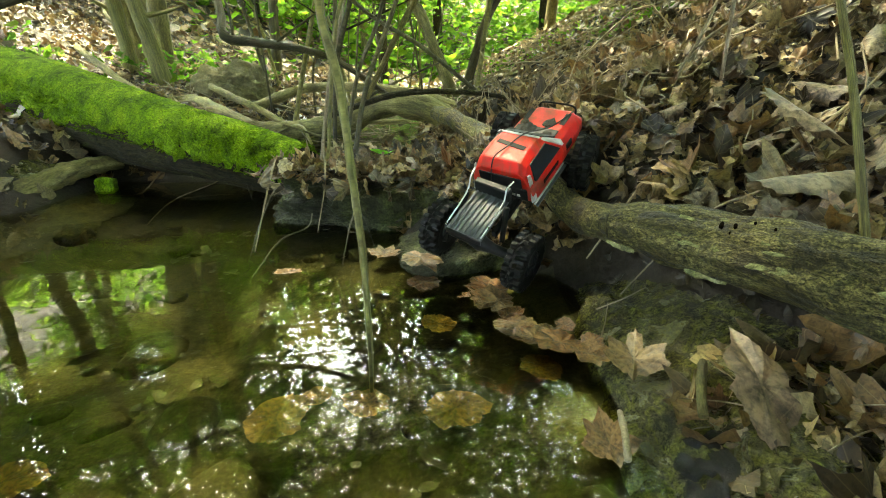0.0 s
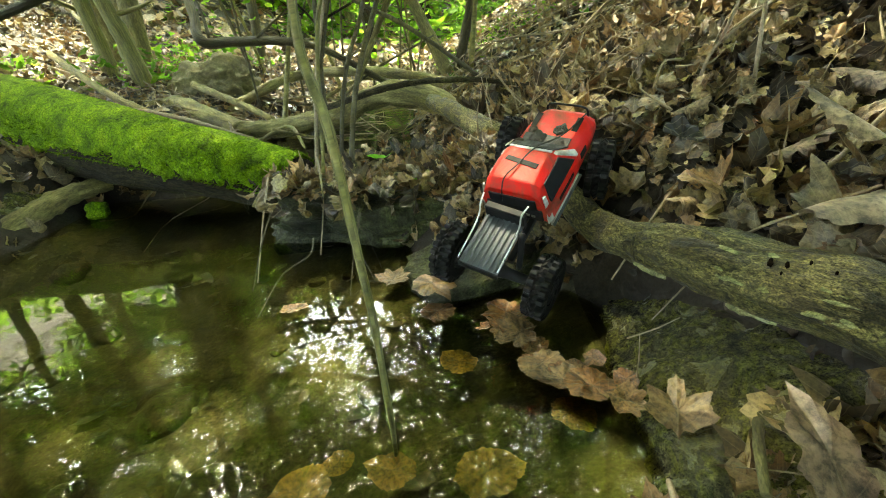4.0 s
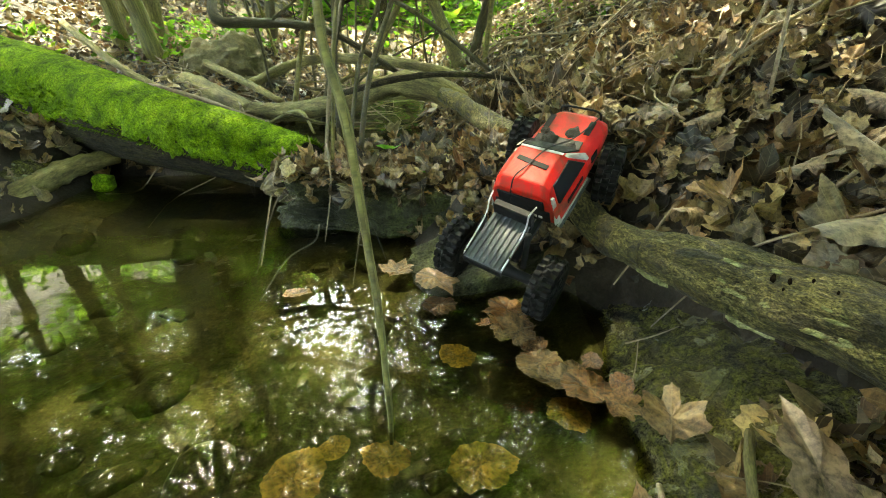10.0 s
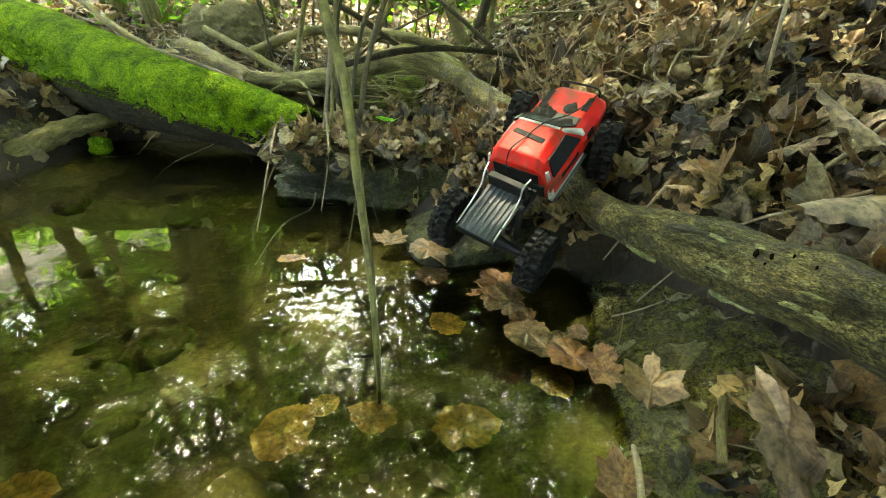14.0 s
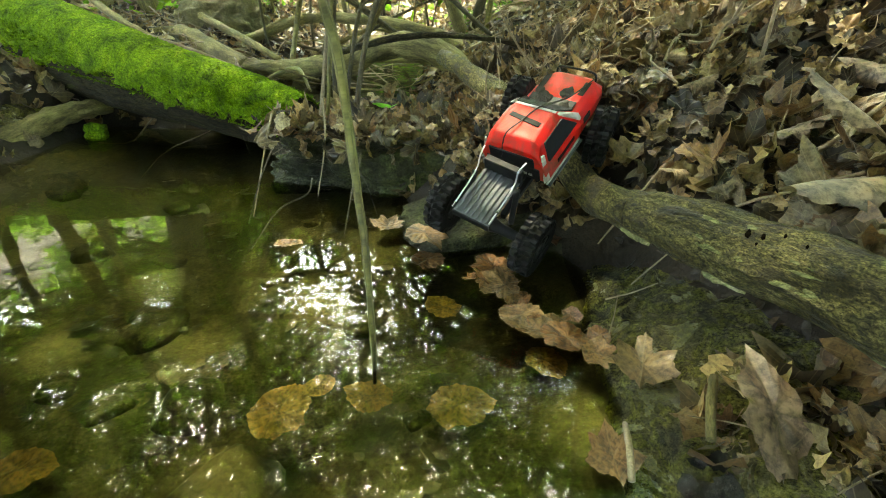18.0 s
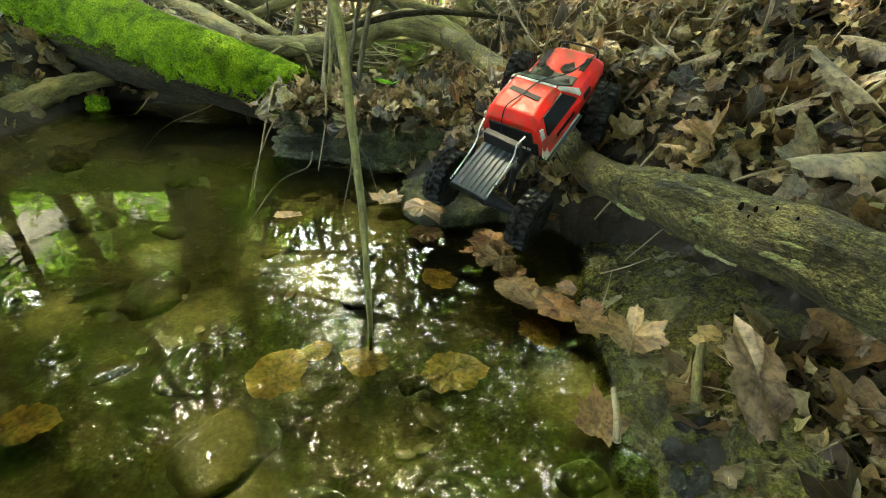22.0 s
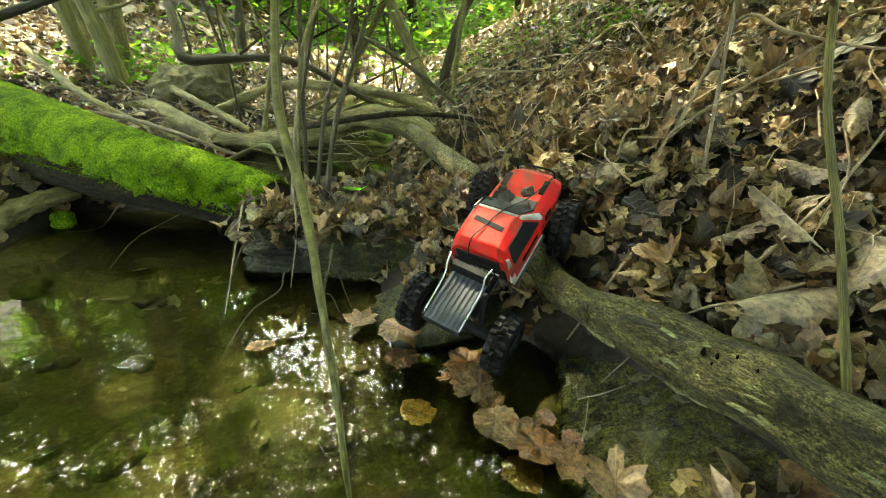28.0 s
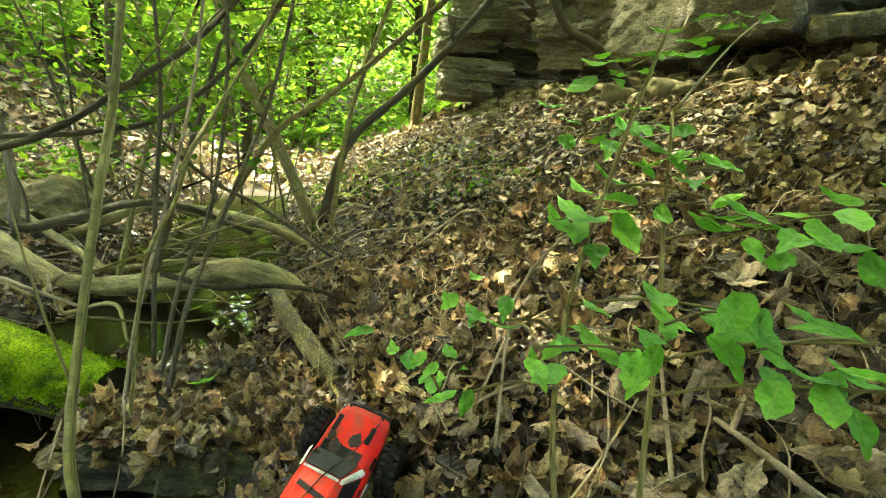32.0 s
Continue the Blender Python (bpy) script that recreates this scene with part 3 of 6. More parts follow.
# moss log
moss_log = thing("moss_log", (-0.55, 1.77, 0.1), "fallen log covered with bright green moss beside the pool", "log")
LOG = [(-0.53, 1.765, 0.088), (-1.05, 1.95, 0.185), (-1.67, 2.20, 0.29), (-2.4, 2.48, 0.42), (-3.2, 2.8, 0.55)]
LOGR = [0.105, 0.125, 0.165, 0.19, 0.20]
under(moss_log, limb("trunk", LOG, LOGR, M_BARKDARK, label="dark wet bark", seg=72, n=260, rough=0.16, seed=3, shape=lambda u, th: 1 + 0.035 * noise.fractal(Vector((u * 30, math.cos(th) * 3, math.sin(th) * 3)), 0.8, 2.1, 5)))
_c = spline(LOG, 260)
_r = np.interp(np.linspace(0, 1, 260), np.linspace(0, 1, 5), LOGR)
_mr = np.random.default_rng(8)
_SEG, _N = 120, 460
_v, _fc = tube_data(LOG, [r + 0.004 for r in LOGR], seg=_SEG, n=_N, rough=0.16, seed=3, cap=False)
_v = np.array(_v)
_cc = np.repeat(spline(LOG, _N), _SEG, 0)
_rr = np.repeat(np.interp(np.linspace(0, 1, _N), np.linspace(0, 1, 5), LOGR), _SEG)
_up = (_v - _cc) / np.linalg.norm(_v - _cc, axis=1)[:, None]
_hh = np.array([(_v[i][2] - _cc[i][2]) / _rr[i] - 0.10 - 0.50 * noise.noise(Vector(_v[i]) * 9) - 0.32 * noise.noise(Vector(_v[i]) * 34) for i in range(len(_v))])
_cl = np.array([noise.noise(Vector(p) * 110) * 0.5 + noise.noise(Vector(p) * 45) * 0.6 for p in _v])
_v = _v + _up * (np.clip(_hh * 0.06, -0.012, 0.008) + 0.0085 * _cl)[:, None]
_keep = [q for q in _fc if _hh[list(q)].max() > -0.16]
_used = sorted({i for q in _keep for i in q})
_re = {o: i for i, o in enumerate(_used)}
under(moss_log, mesh_ob("moss_coat", _v[_used], np.array([[_re[i] for i in q] for q in _keep]), M_MOSS, label="soft bright green moss"))
_bv, _bf = [], []
for _ in range(24000):
    _i = _mr.integers(0, 259)
    _th = min(_mr.normal(0.35, 0.7), 1.62)
    _p = _c[_i] + (_c[min(_i + 1, 259)] - _c[_i]) * _mr.random()
    _t = _c[min(_i + 1, 259)] - _c[max(_i - 1, 0)]
    _t /= np.linalg.norm(_t)
    _s = np.cross(_t, (0, 0, 1.0))
    _s /= np.linalg.norm(_s)
    _u = np.cross(_s, _t)
    _side = _s if _s[1] < 0 else -_s
    _d = _u * math.cos(_th) + _side * math.sin(_th)
    _o = _p + _d * (_r[_i] + 0.008)
    _tip = _o + (_d + _mr.normal(0, 0.55, 3)) * _mr.uniform(0.005, 0.012)
    _w = np.cross(_d, _mr.standard_normal(3))
    _w = _w / np.linalg.norm(_w) * 0.0034
    _n = len(_bv)
    _bv += [_o - _w, _o + _w, _tip]
    _bf.append((_n, _n + 1, _n + 2))
under(moss_log, tagged(mesh_ob("moss_tuft", np.array(_bv), np.array(_bf), M_MOSS), kind="stuff"))

for _k in range(22):
    _i = int(_mr.integers(6, 170))
    _o = _c[_i] + np.array((0.35, -0.93, -0.25)) * _r[_i] * 0.98
    _e = _o + np.array((_mr.normal(0, 0.03), -0.01, -_mr.uniform(0.04, 0.13)))
    under(moss_log, limb("rootlet", [_o, (_o + _e) / 2 + _mr.normal(0, 0.008, 3), _e], (0.002, 0.0015, 0.0008), M_BARKMID, seg=5, n=8, seed=_k))

# rotten log: slim part and the thick broken part with holes
def pitted(u, th):
    f = 1 + 0.03 * math.sin(th * 9 + u * 5) + 0.018 * math.sin(th * 17 - u * 9)
    p = Vector((u * 14, math.cos(th) * 2.2, math.sin(th) * 2.2))
    return f + 0.05 * noise.fractal(p, 0.7, 2.2, 5) - 0.10 * max(0.0, noise.noise(p * 1.7 + Vector((5, 0, 0))) - 0.32)


ROT = [(0.330, 0.915, 0.176), (0.405, 0.75, 0.204), (0.473, 0.60, 0.219), (0.570, 0.38, 0.233), (0.70, 0.06, 0.258), (0.81, -0.2, 0.28)]
rotten_log = thing("rotten_log", (0.4, 0.7, 0.15), "grey rotting log with worm holes and peeling bark", "log")
under(rotten_log, limb("trunk", ROT, [0.036, 0.050, 0.055, 0.058, 0.061, 0.063], M_ROTLOG, seg=96, n=300, rough=0.2, seed=5, shape=pitted))
under(rotten_log, limb("broken_branch", [(-0.03, 2.22, 0.285), (0.02, 2.02, 0.285), (0.055, 1.92, 0.278), (0.135, 1.75, 0.250), (0.205, 1.56, 0.236), (0.245, 1.36, 0.210), (0.280, 1.172, 0.188), (0.305, 1.012, 0.166), (0.345, 0.864, 0.184)], [0.030, 0.034, 0.034, 0.034, 0.034, 0.034, 0.034, 0.034, 0.036], M_ROTLOG, seg=28, n=110, rough=0.25, seed=6))
_fr = np.random.default_rng(12)


def on_log(u, th):
    """A point on the log's skin and its normal: u along it, th from the top towards the pool."""
    c = spline(ROT[:5], 101)
    i = int(u * 100)
    t = c[i + 1] - c[i - 1]
    t /= np.linalg.norm(t)
    side = np.cross(t, (0, 0, 1.0))
    side = side / np.linalg.norm(side) * (1 if side[0] < 0 else -1)
    d = np.cross(side, t) * math.cos(th) * (1 if np.cross(side, t)[2] > 0 else -1) + side * math.sin(th)
    return c[i] + d * np.interp(u, [0, 0.25, 0.5, 0.75, 1], [0.036, 0.050, 0.055, 0.058, 0.061]) * 1.0, d


for (_a, _b) in (((0.325, 0.87, 0.150), (0.352, 0.80, 0.152)), ((0.395, 0.70, 0.160), (0.424, 0.632, 0.168)), ((0.475, 0.51, 0.184), (0.535, 0.38, 0.192))):
    _p = spline([_a, _b], 40)
    _vv, _ff = [], []
    for _i, _q in enumerate(_p):
        _w = (0.001 + 0.014 * max(0.0, noise.noise(Vector(_q) * 45))) * min(1.0, _i / 5, (39 - _i) / 5)
        _up = 0.004 * noise.noise(Vector(_q) * 90)
        for _s, _z in ((0, 0.006), (-_w, _up), (-_w * 0.7, _up - 0.003), (0.002, 0.001)):
            _vv.append(_q + np.array((_s * 0.9, _s * 0.45, _z)))
        if _i:
            _o = 4 * _i
            _ff += [(_o - 4 + _k, _o + _k, _o + (_k + 1) % 4, _o - 4 + (_k + 1) % 4) for _k in range(4)]
    under(rotten_log, mesh_ob("bark_flake", _vv, _ff, M_ROTSCALE, label="pale peeling bark strip", smooth=False))

# no hollows cut: low dark lumps on the skin paint the holes' shade
for _p, _n, _w in [(_pos, _nn, _ww) for _u, _th, _ww in ((0.405, 0.72, 1.2), (0.432, 0.66, 0.9), (0.430, 0.92, 0.6), (0.462, 0.42, 0.6), (0.50, 0.52, 0.6), (0.20, 0.85, 0.8)) for _pos, _nn in (on_log(_u, _th),)]:
    _ho = part("worm_hole", rock_data((0.0055 * _w, 0.0028 * _w, 0.0028), int(_p[0] * 900), 3, 0.35), M_HOLE_SHADE, None, "near-black lump painted as the shade in a worm hole", True)
    _ho.matrix_world = Matrix.Translation(Vector(_p)) @ Vector(_n).to_track_quat("Z", "Y").to_matrix().to_4x4() @ pose(0, 0, 0, 0, 0, -62)
    under(rotten_log, _ho)

for _k in range(26):
    _u = _fr.uniform(0.30, 0.80)
    _c0 = spline(ROT[:5], 101)
    _i = int(_u * 100)
    _t = _c0[min(_i + 1, 100)] - _c0[_i - 1]
    _t /= np.linalg.norm(_t)
    _s = np.cross(_t, (0, 0, 1.0))
    _s /= np.linalg.norm(_s)
    _s = _s if _s[0] < 0 else -_s
    _th = _fr.uniform(0.5, 1.9)
    _d = np.array((0, 0, 1.0)) * math.cos(_th) + _s * math.sin(_th)
    _r = np.interp(_u, [0, 0.25, 0.5, 0.75, 1], [0.036, 0.050, 0.055, 0.058, 0.061])
    _fo = part("bark_scale", rock_data((_fr.uniform(0.006, 0.016), _fr.uniform(0.0015, 0.004), 0.0012), 300 + _k, 3, 0.5), M_ROTSCALE, None, "thin greenish bark scale", True)
    _q = Matrix((Vector(_t), Vector(np.cross(_d, _t)), Vector(_d))).transposed().to_4x4()
    _fo.matrix_world = Matrix.Translation(Vector(_c0[_i] + _d * _r * 1.01)) @ _q @ pose(0, 0, 0, 0, 0, _fr.normal(0, 8))
    under(rotten_log, _fo)

# stones
rock("slab_rock", (0.47, 0.66, -0.01), (0.27, 0.50, 0.11), M_WETROCK, "wet mossy rock slab sloping into the pool", 4, (0, -25, -6), sub=6, rough=0.16, blocky=0.3)
rock("ledge_rock", (-0.17, 1.51, 0.028), (0.40, 0.15, 0.118), M_DARKROCK, "dark wet rock ledge under a leaf pile", 7, (6, 2, -8), sub=5, rough=0.30, blocky=0.4)
rock("spit_rock", (0.10, 1.175, 0.015), (0.215, 0.115, 0.058), M_DARKROCK, "low dark mossy stone wedge at the pool's edge", 9, (10, -15, 14), sub=5, rough=0.12, blocky=0.85)
rock("boulder", (-1.55, 3.66, 0.30), (0.27, 0.22, 0.19), M_YROCK, "grey-brown boulder on the bank", 11, (0, 12, 20), sub=5, rough=0.38, blocky=0.25)
rock("moss_stone", (-1.72, 1.80, 0.06), (0.20, 0.16, 0.10), M_WETROCK, "mossy stone at the pool's edge", 13, sub=4, rough=0.2)
rock("green_stone", (-1.40, 1.90, 0.02), (0.04, 0.03, 0.035), M_MOSS, "small stone covered with moss", 14, sub=3)

# root arch and the limbs round it
roots = thing("root", (-0.28, 2.5, 0.2), "thick arching grey root over the creek", "root")
under(roots, limb("root_arch", [(-1.15, 2.72, 0.15), (-0.81, 2.66, 0.16), (-0.53, 2.6, 0.20), (-0.28, 2.5, 0.30), (-0.05, 2.4, 0.275), (0.13, 2.25, 0.18), (0.17, 1.9, 0.14)], [0.04, 0.048, 0.052, 0.056, 0.06, 0.062, 0.055], M_BARK, seg=28, n=110, rough=0.35, seed=21, shape=lambda u, th: 1 + 0.05 * noise.fractal(Vector((u * 16, math.cos(th) * 2, math.sin(th) * 2)), 0.8, 2.1, 4)))
under(roots, limb("side_root", [(-1.89, 3.15, 0.25), (-1.68, 3.2, 0.27), (-1.35, 2.9, 0.23), (-1.08, 2.7, 0.15)], [0.035, 0.05, 0.055, 0.05], M_BARK, seg=16, n=40, rough=0.3, seed=22))
under(roots, limb("side_root", [(-0.6, 2.6, 0.24), (-0.25, 2.1, 0.36), (-0.06, 2.05, 0.385), (0.14, 2.0, 0.38), (0.3, 1.9, 0.36)], [0.014, 0.013, 0.012, 0.010, 0.007], M_BARKDARK, seg=8, n=40, rough=0.3, seed=23))
LOOSE = [("loop_branch", [(-1.4, 3.3, 0.18), (-1.15, 3.5, 0.3), (-0.97, 3.69, 0.35), (-0.54, 3.5, 0.35), (-0.15, 3.3, 0.31), (0.14, 3.1, 0.23)], (0.030, 0.034, 0.03), M_BARK, "curved grey branch lying over the creek"),
         ("fallen_branch", [(-2.6, 3.6, 0.62), (-1.94, 3.0, 0.40), (-1.6, 2.8, 0.28), (-1.1, 2.5, 0.16)], (0.022, 0.02, 0.014), M_BARK, "thin fallen branch across dead leaves"),
         ("knee_branch", [(-1.66, 1.45, 0.0), (-1.54, 1.75, 0.06), (-1.49, 1.87, 0.09), (-1.40, 2.02, 0.10)], (0.045, 0.045, 0.04, 0.03), M_BARK, "short peeled branch stub at the water"),
         ("fallen_branch", [(-1.0, 2.9, 0.15), (-0.6, 3.05, 0.16), (-0.2, 3.0, 0.17)], (0.018, 0.02, 0.012), M_BARK, "thin fallen branch in the creek"),
         ("fallen_branch", [(-2.2, 2.75, 0.34), (-1.5, 2.62, 0.30), (-0.9, 2.45, 0.14)], (0.012, 0.012, 0.008), M_TWIG, "thin fallen branch behind the moss log"),
         ("fallen_branch", [(-1.6, 3.4, 0.36), (-1.2, 3.05, 0.26), (-0.95, 2.85, 0.18)], (0.022, 0.022, 0.016), M_BARK, "grey fallen branch on the bank")]
for _nm, _p, _rd, _mt, _lb in LOOSE:
    tagged(limb(_nm, _p, _rd, _mt, seg=10, n=40, rough=0.3, seed=len(_nm)), _lb, "branch")

_fb = np.random.default_rng(64)
for _k in range(11):
    _x, _y = _fb.uniform(-1.7, 0.15), _fb.uniform(2.2, 4.2)
    _a, _l = _fb.normal(0.0, 0.7), _fb.uniform(0.5, 1.5)
    _d = np.array((math.cos(_a), math.sin(_a), _fb.normal(0.0, 0.16))) * _l
    _c = np.array((_x, _y, float(height(_x, _y)) + _fb.uniform(0.04, 0.16)))
    _p = [_c - _d / 2, _c - _d / 6 + _fb.normal(0, 0.04, 3), _c + _d / 6 + _fb.normal(0, 0.04, 3), _c + _d / 2 + (0, 0, 0.04)]
    for _q in _p:
        _q[2] = max(_q[2], float(height(_q[0], _q[1])) + 0.005)
    _w = _fb.uniform(0.005, 0.017)
    tagged(limb("fallen_branch", _p, (_w, _w * 0.8, _w * 0.4), (M_BARKMID, M_BARK, M_STEM)[_k % 3], seg=8, n=30, rough=0.3, seed=_k), "thin crooked dead branch lying across the creek", "branch", "dead branches over the creek")

# standing stems
STEMS = [("sapling_stem", [(-0.128, 0.67, -0.12), (-0.118, 0.64, -0.01), (-0.112, 0.615, 0.09), (-0.122, 0.657, 0.21), (-0.146, 0.734, 0.33), (-0.17, 0.806, 0.45), (-0.207, 0.876, 0.56), (-0.222, 0.981, 0.70), (-0.218, 1.11, 0.93), (-0.215, 1.238, 1.15), (-0.18, 1.5, 1.9)], (0.0032, 0.004, 0.005, 0.006, 0.007, 0.0082, 0.0082, 0.0078, 0.0078, 0.0078, 0.007), M_STEM, "slender olive stem rising out of the pool"),
         ("thin_stem", [(-0.39, 1.5, 0.2), (-0.36, 1.6, 0.47), (-0.32, 1.75, 0.72), (-0.25, 2.0, 1.2), (-0.2, 2.2, 1.9)], (0.006, 0.006, 0.005), M_TWIG, "thin dry stem among the leaves"),
         ("thin_stem", [(-0.32, 1.6, 0.1), (-0.28, 1.8, 0.41), (-0.18, 2.0, 0.71), (-0.02, 2.3, 1.2), (0.1, 2.6, 1.9)], (0.010, 0.009, 0.008), M_BARKMID, "thin dark stem among the roots"),
         ("thin_stem", [(-0.37, 1.7, 0.1), (-0.33, 1.9, 0.44), (-0.24, 2.1, 0.74), (-0.2, 2.3, 1.3), (-0.22, 2.4, 2.0)], (0.008, 0.008, 0.006), M_BARKMID, "thin dark stem among the roots"),
         ("leaning_stem", [(0.3, 2.6, 0.27), (-0.11, 2.6, 0.58), (-0.41, 2.6, 0.76), (-0.9, 2.7, 1.2)], (0.011, 0.011, 0.008), M_BARKMID, "dark leaning stem over the creek"),
         ("bent_trunk", [(0.14, 3.6, 0.2), (0.05, 3.65, 0.36), (-0.12, 3.75, 0.75), (-0.38, 3.86, 1.3), (-0.6, 3.9, 2.0), (-0.9, 4.0, 3.2)], (0.05, 0.042, 0.04, 0.036, 0.03), M_BARK, "bent slim grey trunk at the creek"),
         ("leaning_trunk", [(0.15, 3.5, 0.3), (0.33, 3.4, 0.87), (0.67, 3.3, 1.23), (0.95, 3.2, 1.55), (1.6, 3.0, 2.4)], (0.032, 0.028, 0.024, 0.02), M_BARKMID, "dark trunk leaning over the bank"),
         ("leaning_stem", [(-0.5, 3.2, 0.3), (-0.12, 3.0, 0.9), (0.17, 2.9, 1.14), (0.46, 2.8, 1.38), (0.9, 2.6, 1.8)], (0.018, 0.016, 0.014), M_BARK, "slim leaning stem over the creek"),
         ("elbow_branch", [(-1.5, 2.9, 1.6), (-1.15, 2.55, 1.02), (-0.98, 2.28, 0.72), (-0.91, 2.13, 0.60), (-0.84, 2.25, 0.585), (-0.74, 2.7, 0.57), (-0.6, 3.0, 0.5), (-0.3, 3.4, 0.25)], (0.015, 0.017, 0.018, 0.021, 0.020, 0.019, 0.018), M_BARKMID, "dark branch with a sharp elbow"),
         ("leaning_stem", [(-1.5, 1.6, 0.62), (-0.85, 1.9, 0.88), (-0.69, 2.0, 0.96), (-0.51, 2.1, 1.11), (-0.26, 2.3, 1.36), (0.1, 2.6, 1.9)], (0.013, 0.012, 0.010), M_BARKMID, "dark leaning stem above the moss log"),
         ("leaning_stem", [(-1.6, 2.3, 0.82), (-1.07, 2.3, 0.89), (-0.73, 2.4, 0.93), (-0.48, 2.5, 1.02), (-0.16, 2.6, 1.34), (0.2, 2.7, 1.9)], (0.012, 0.013, 0.012), M_BARKMID, "dark crossing stem above the roots"),
         ("thin_stem", [(-0.37, 1.5, 0.2), (-0.33, 1.6, 0.61), (-0.26, 1.7, 0.8), (-0.22, 1.7, 0.93), (-0.14, 1.9, 1.12), (-0.04, 2.0, 1.32), (0.1, 2.1, 1.7)], (0.006, 0.007, 0.006), M_STEM, "thin olive stem beside the moss log"),
         ("thin_stem", [(-0.45, 1.95, 0.12), (-0.42, 2.0, 0.64), (-0.4, 2.1, 1.04), (-0.42, 2.2, 1.27), (-0.45, 2.3, 1.9)], (0.009, 0.008, 0.006), M_BARKMID, "thin dark stem by the creek"),
         ("slim_trunk", [(-2.02, 3.6, 0.3), (-2.08, 3.6, 0.7), (-2.13, 3.6, 0.95), (-2.3, 3.7, 2.2)], (0.06, 0.055, 0.05, 0.04), M_STEM, "slim olive trunk on the bank"),
         ("slim_trunk", [(-2.37, 3.8, 0.3), (-2.37, 3.8, 0.64), (-2.4, 3.8, 0.95), (-2.6, 3.9, 2.4)], (0.06, 0.05, 0.05, 0.04), M_STEM, "slim olive trunk on the bank"),
         ("slim_trunk", [(-1.86, 5.5, 0.1), (-1.83, 5.5, 0.5), (-1.8, 5.5, 1.0), (-1.7, 5.6, 3.0)], (0.06, 0.055, 0.05, 0.04), M_BARKMID, "slim dark trunk behind the creek")]
_st = np.random.default_rng(19)
for _k, (_nm, _p, _rd, _mt, _lb) in enumerate(STEMS):
    _th = thing("young_tree" if "trunk" in _nm else "dead_branch" if "elbow" in _nm else "sapling", _p[0], _lb, "young tree" if "trunk" in _nm else "branch" if "elbow" in _nm else "sapling")
    under(_th, limb("stem", _p, _rd, _mt, seg=12 if max(_rd) > 0.012 else 7, n=60, rough=0.22, seed=30 + _k))
    _q = spline(_p, 60)
    for _ in range(3 if _k else 2):
        _a = _q[_st.integers(28, 56)]
        _d = np.array((_st.normal(0, 0.25), _st.normal(0.05, 0.2), _st.uniform(0.05, 0.35)))
        under(_th, limb("twig", [_a, _a + _d * 0.5 + _st.normal(0, 0.02, 3), _a + _d], (max(_rd) * 0.35, max(_rd) * 0.25, 0.001), _mt, seg=6, n=12, seed=_k))

_lt = thing("young_tree", (2.75, 3.6, 1.1), "dark trunk leaning out below the outcrop", "young tree")
under(_lt, limb("stem", [(2.82, 3.6, 1.12), (2.61, 3.6, 1.34), (2.19, 3.6, 1.67), (1.78, 3.62, 1.98), (1.45, 3.5, 3.4), (1.5, 3.1, 5.0)], (0.038, 0.036, 0.034, 0.03, 0.02), M_BARKMID, seg=10, n=40, rough=0.2, seed=77))
# unseen crown, added overhead to hold sky light off the slope
_lp = np.array((1.4, 2.7, 5.3)) + _st.normal(0, 1, (4000, 3)) * (0.95, 0.8, 0.4)
under(_lt, tagged(scatter("crown", M_CANOPY, CHEAP, _lp, np.tile((0.0, 0, 1.0), (4000, 1)), _st.uniform(0.09, 0.16, 4000), _st, 0.4), kind="stuff"))

# thin young stems crowding the creek
for _k in range(16):
    _x, _y = _st.uniform(-1.6, 0.25), _st.uniform(2.6, 5.6)
    _h = _st.uniform(1.4, 2.8)
    _lean = np.array((_st.normal(0, 0.35), _st.normal(0, 0.25), 0))
    _b = np.array(at(_x, _y, -0.03))
    _p = [_b + _lean * q ** 1.4 * _h * 0.5 + np.array((_st.normal(0, 0.03), _st.normal(0, 0.03), q * _h)) for q in (0, 0.3, 0.6, 1.0)]
    _th = thing("sapling", _b, "thin bare young stem beside the creek", "sapling", "young stems by the creek")
    _w = _st.uniform(0.006, 0.018)
    under(_th, limb("stem", _p, (_w, _w * 0.8, _w * 0.4), M_BARKMID if _k % 3 else M_STEM, seg=7, n=24, rough=0.2, seed=_k))
    _q = spline(_p, 30)
    _lp = _q[_st.integers(14, 30, 150)] + _st.normal(0, 1, (150, 3)) * (0.22, 0.22, 0.12) + (0, 0, 0.1)
    under(_th, tagged(scatter("leafy_crown", M_CANOPY, PLAIN, _lp, np.tile((0.0, 0, 1.0), (150, 1)), _st.uniform(0.05, 0.11, 150), _st, 0.35), kind="stuff"))
    for _ in range(3):
        _a = _q[_st.integers(8, 26)]
        _d = np.array((_st.normal(0, 0.25), _st.normal(0, 0.2), _st.uniform(0.0, 0.3)))
        under(_th, limb("twig", [_a, _a + _d * 0.5 + _st.normal(0, 0.02, 3), _a + _d], (_w * 0.4, _w * 0.25, 0.001), M_BARKDARK, seg=5, n=8, seed=_k))

_bt = next(o for o in scene.objects if o.get("label") == "bent slim grey trunk at the creek")
# unseen upper stem and crown, added to block the sky above the ledge
under(_bt, limb("upper_stem", [(-0.9, 4.0, 3.2), (-0.9, 3.3, 4.4), (-0.7, 2.3, 5.4)], (0.03, 0.024, 0.012), M_BARK, seg=8, n=20, seed=9))
_lp = np.array((-0.6, 1.7, 5.6)) + _st.normal(0, 1, (5000, 3)) * (0.9, 0.7, 0.4)
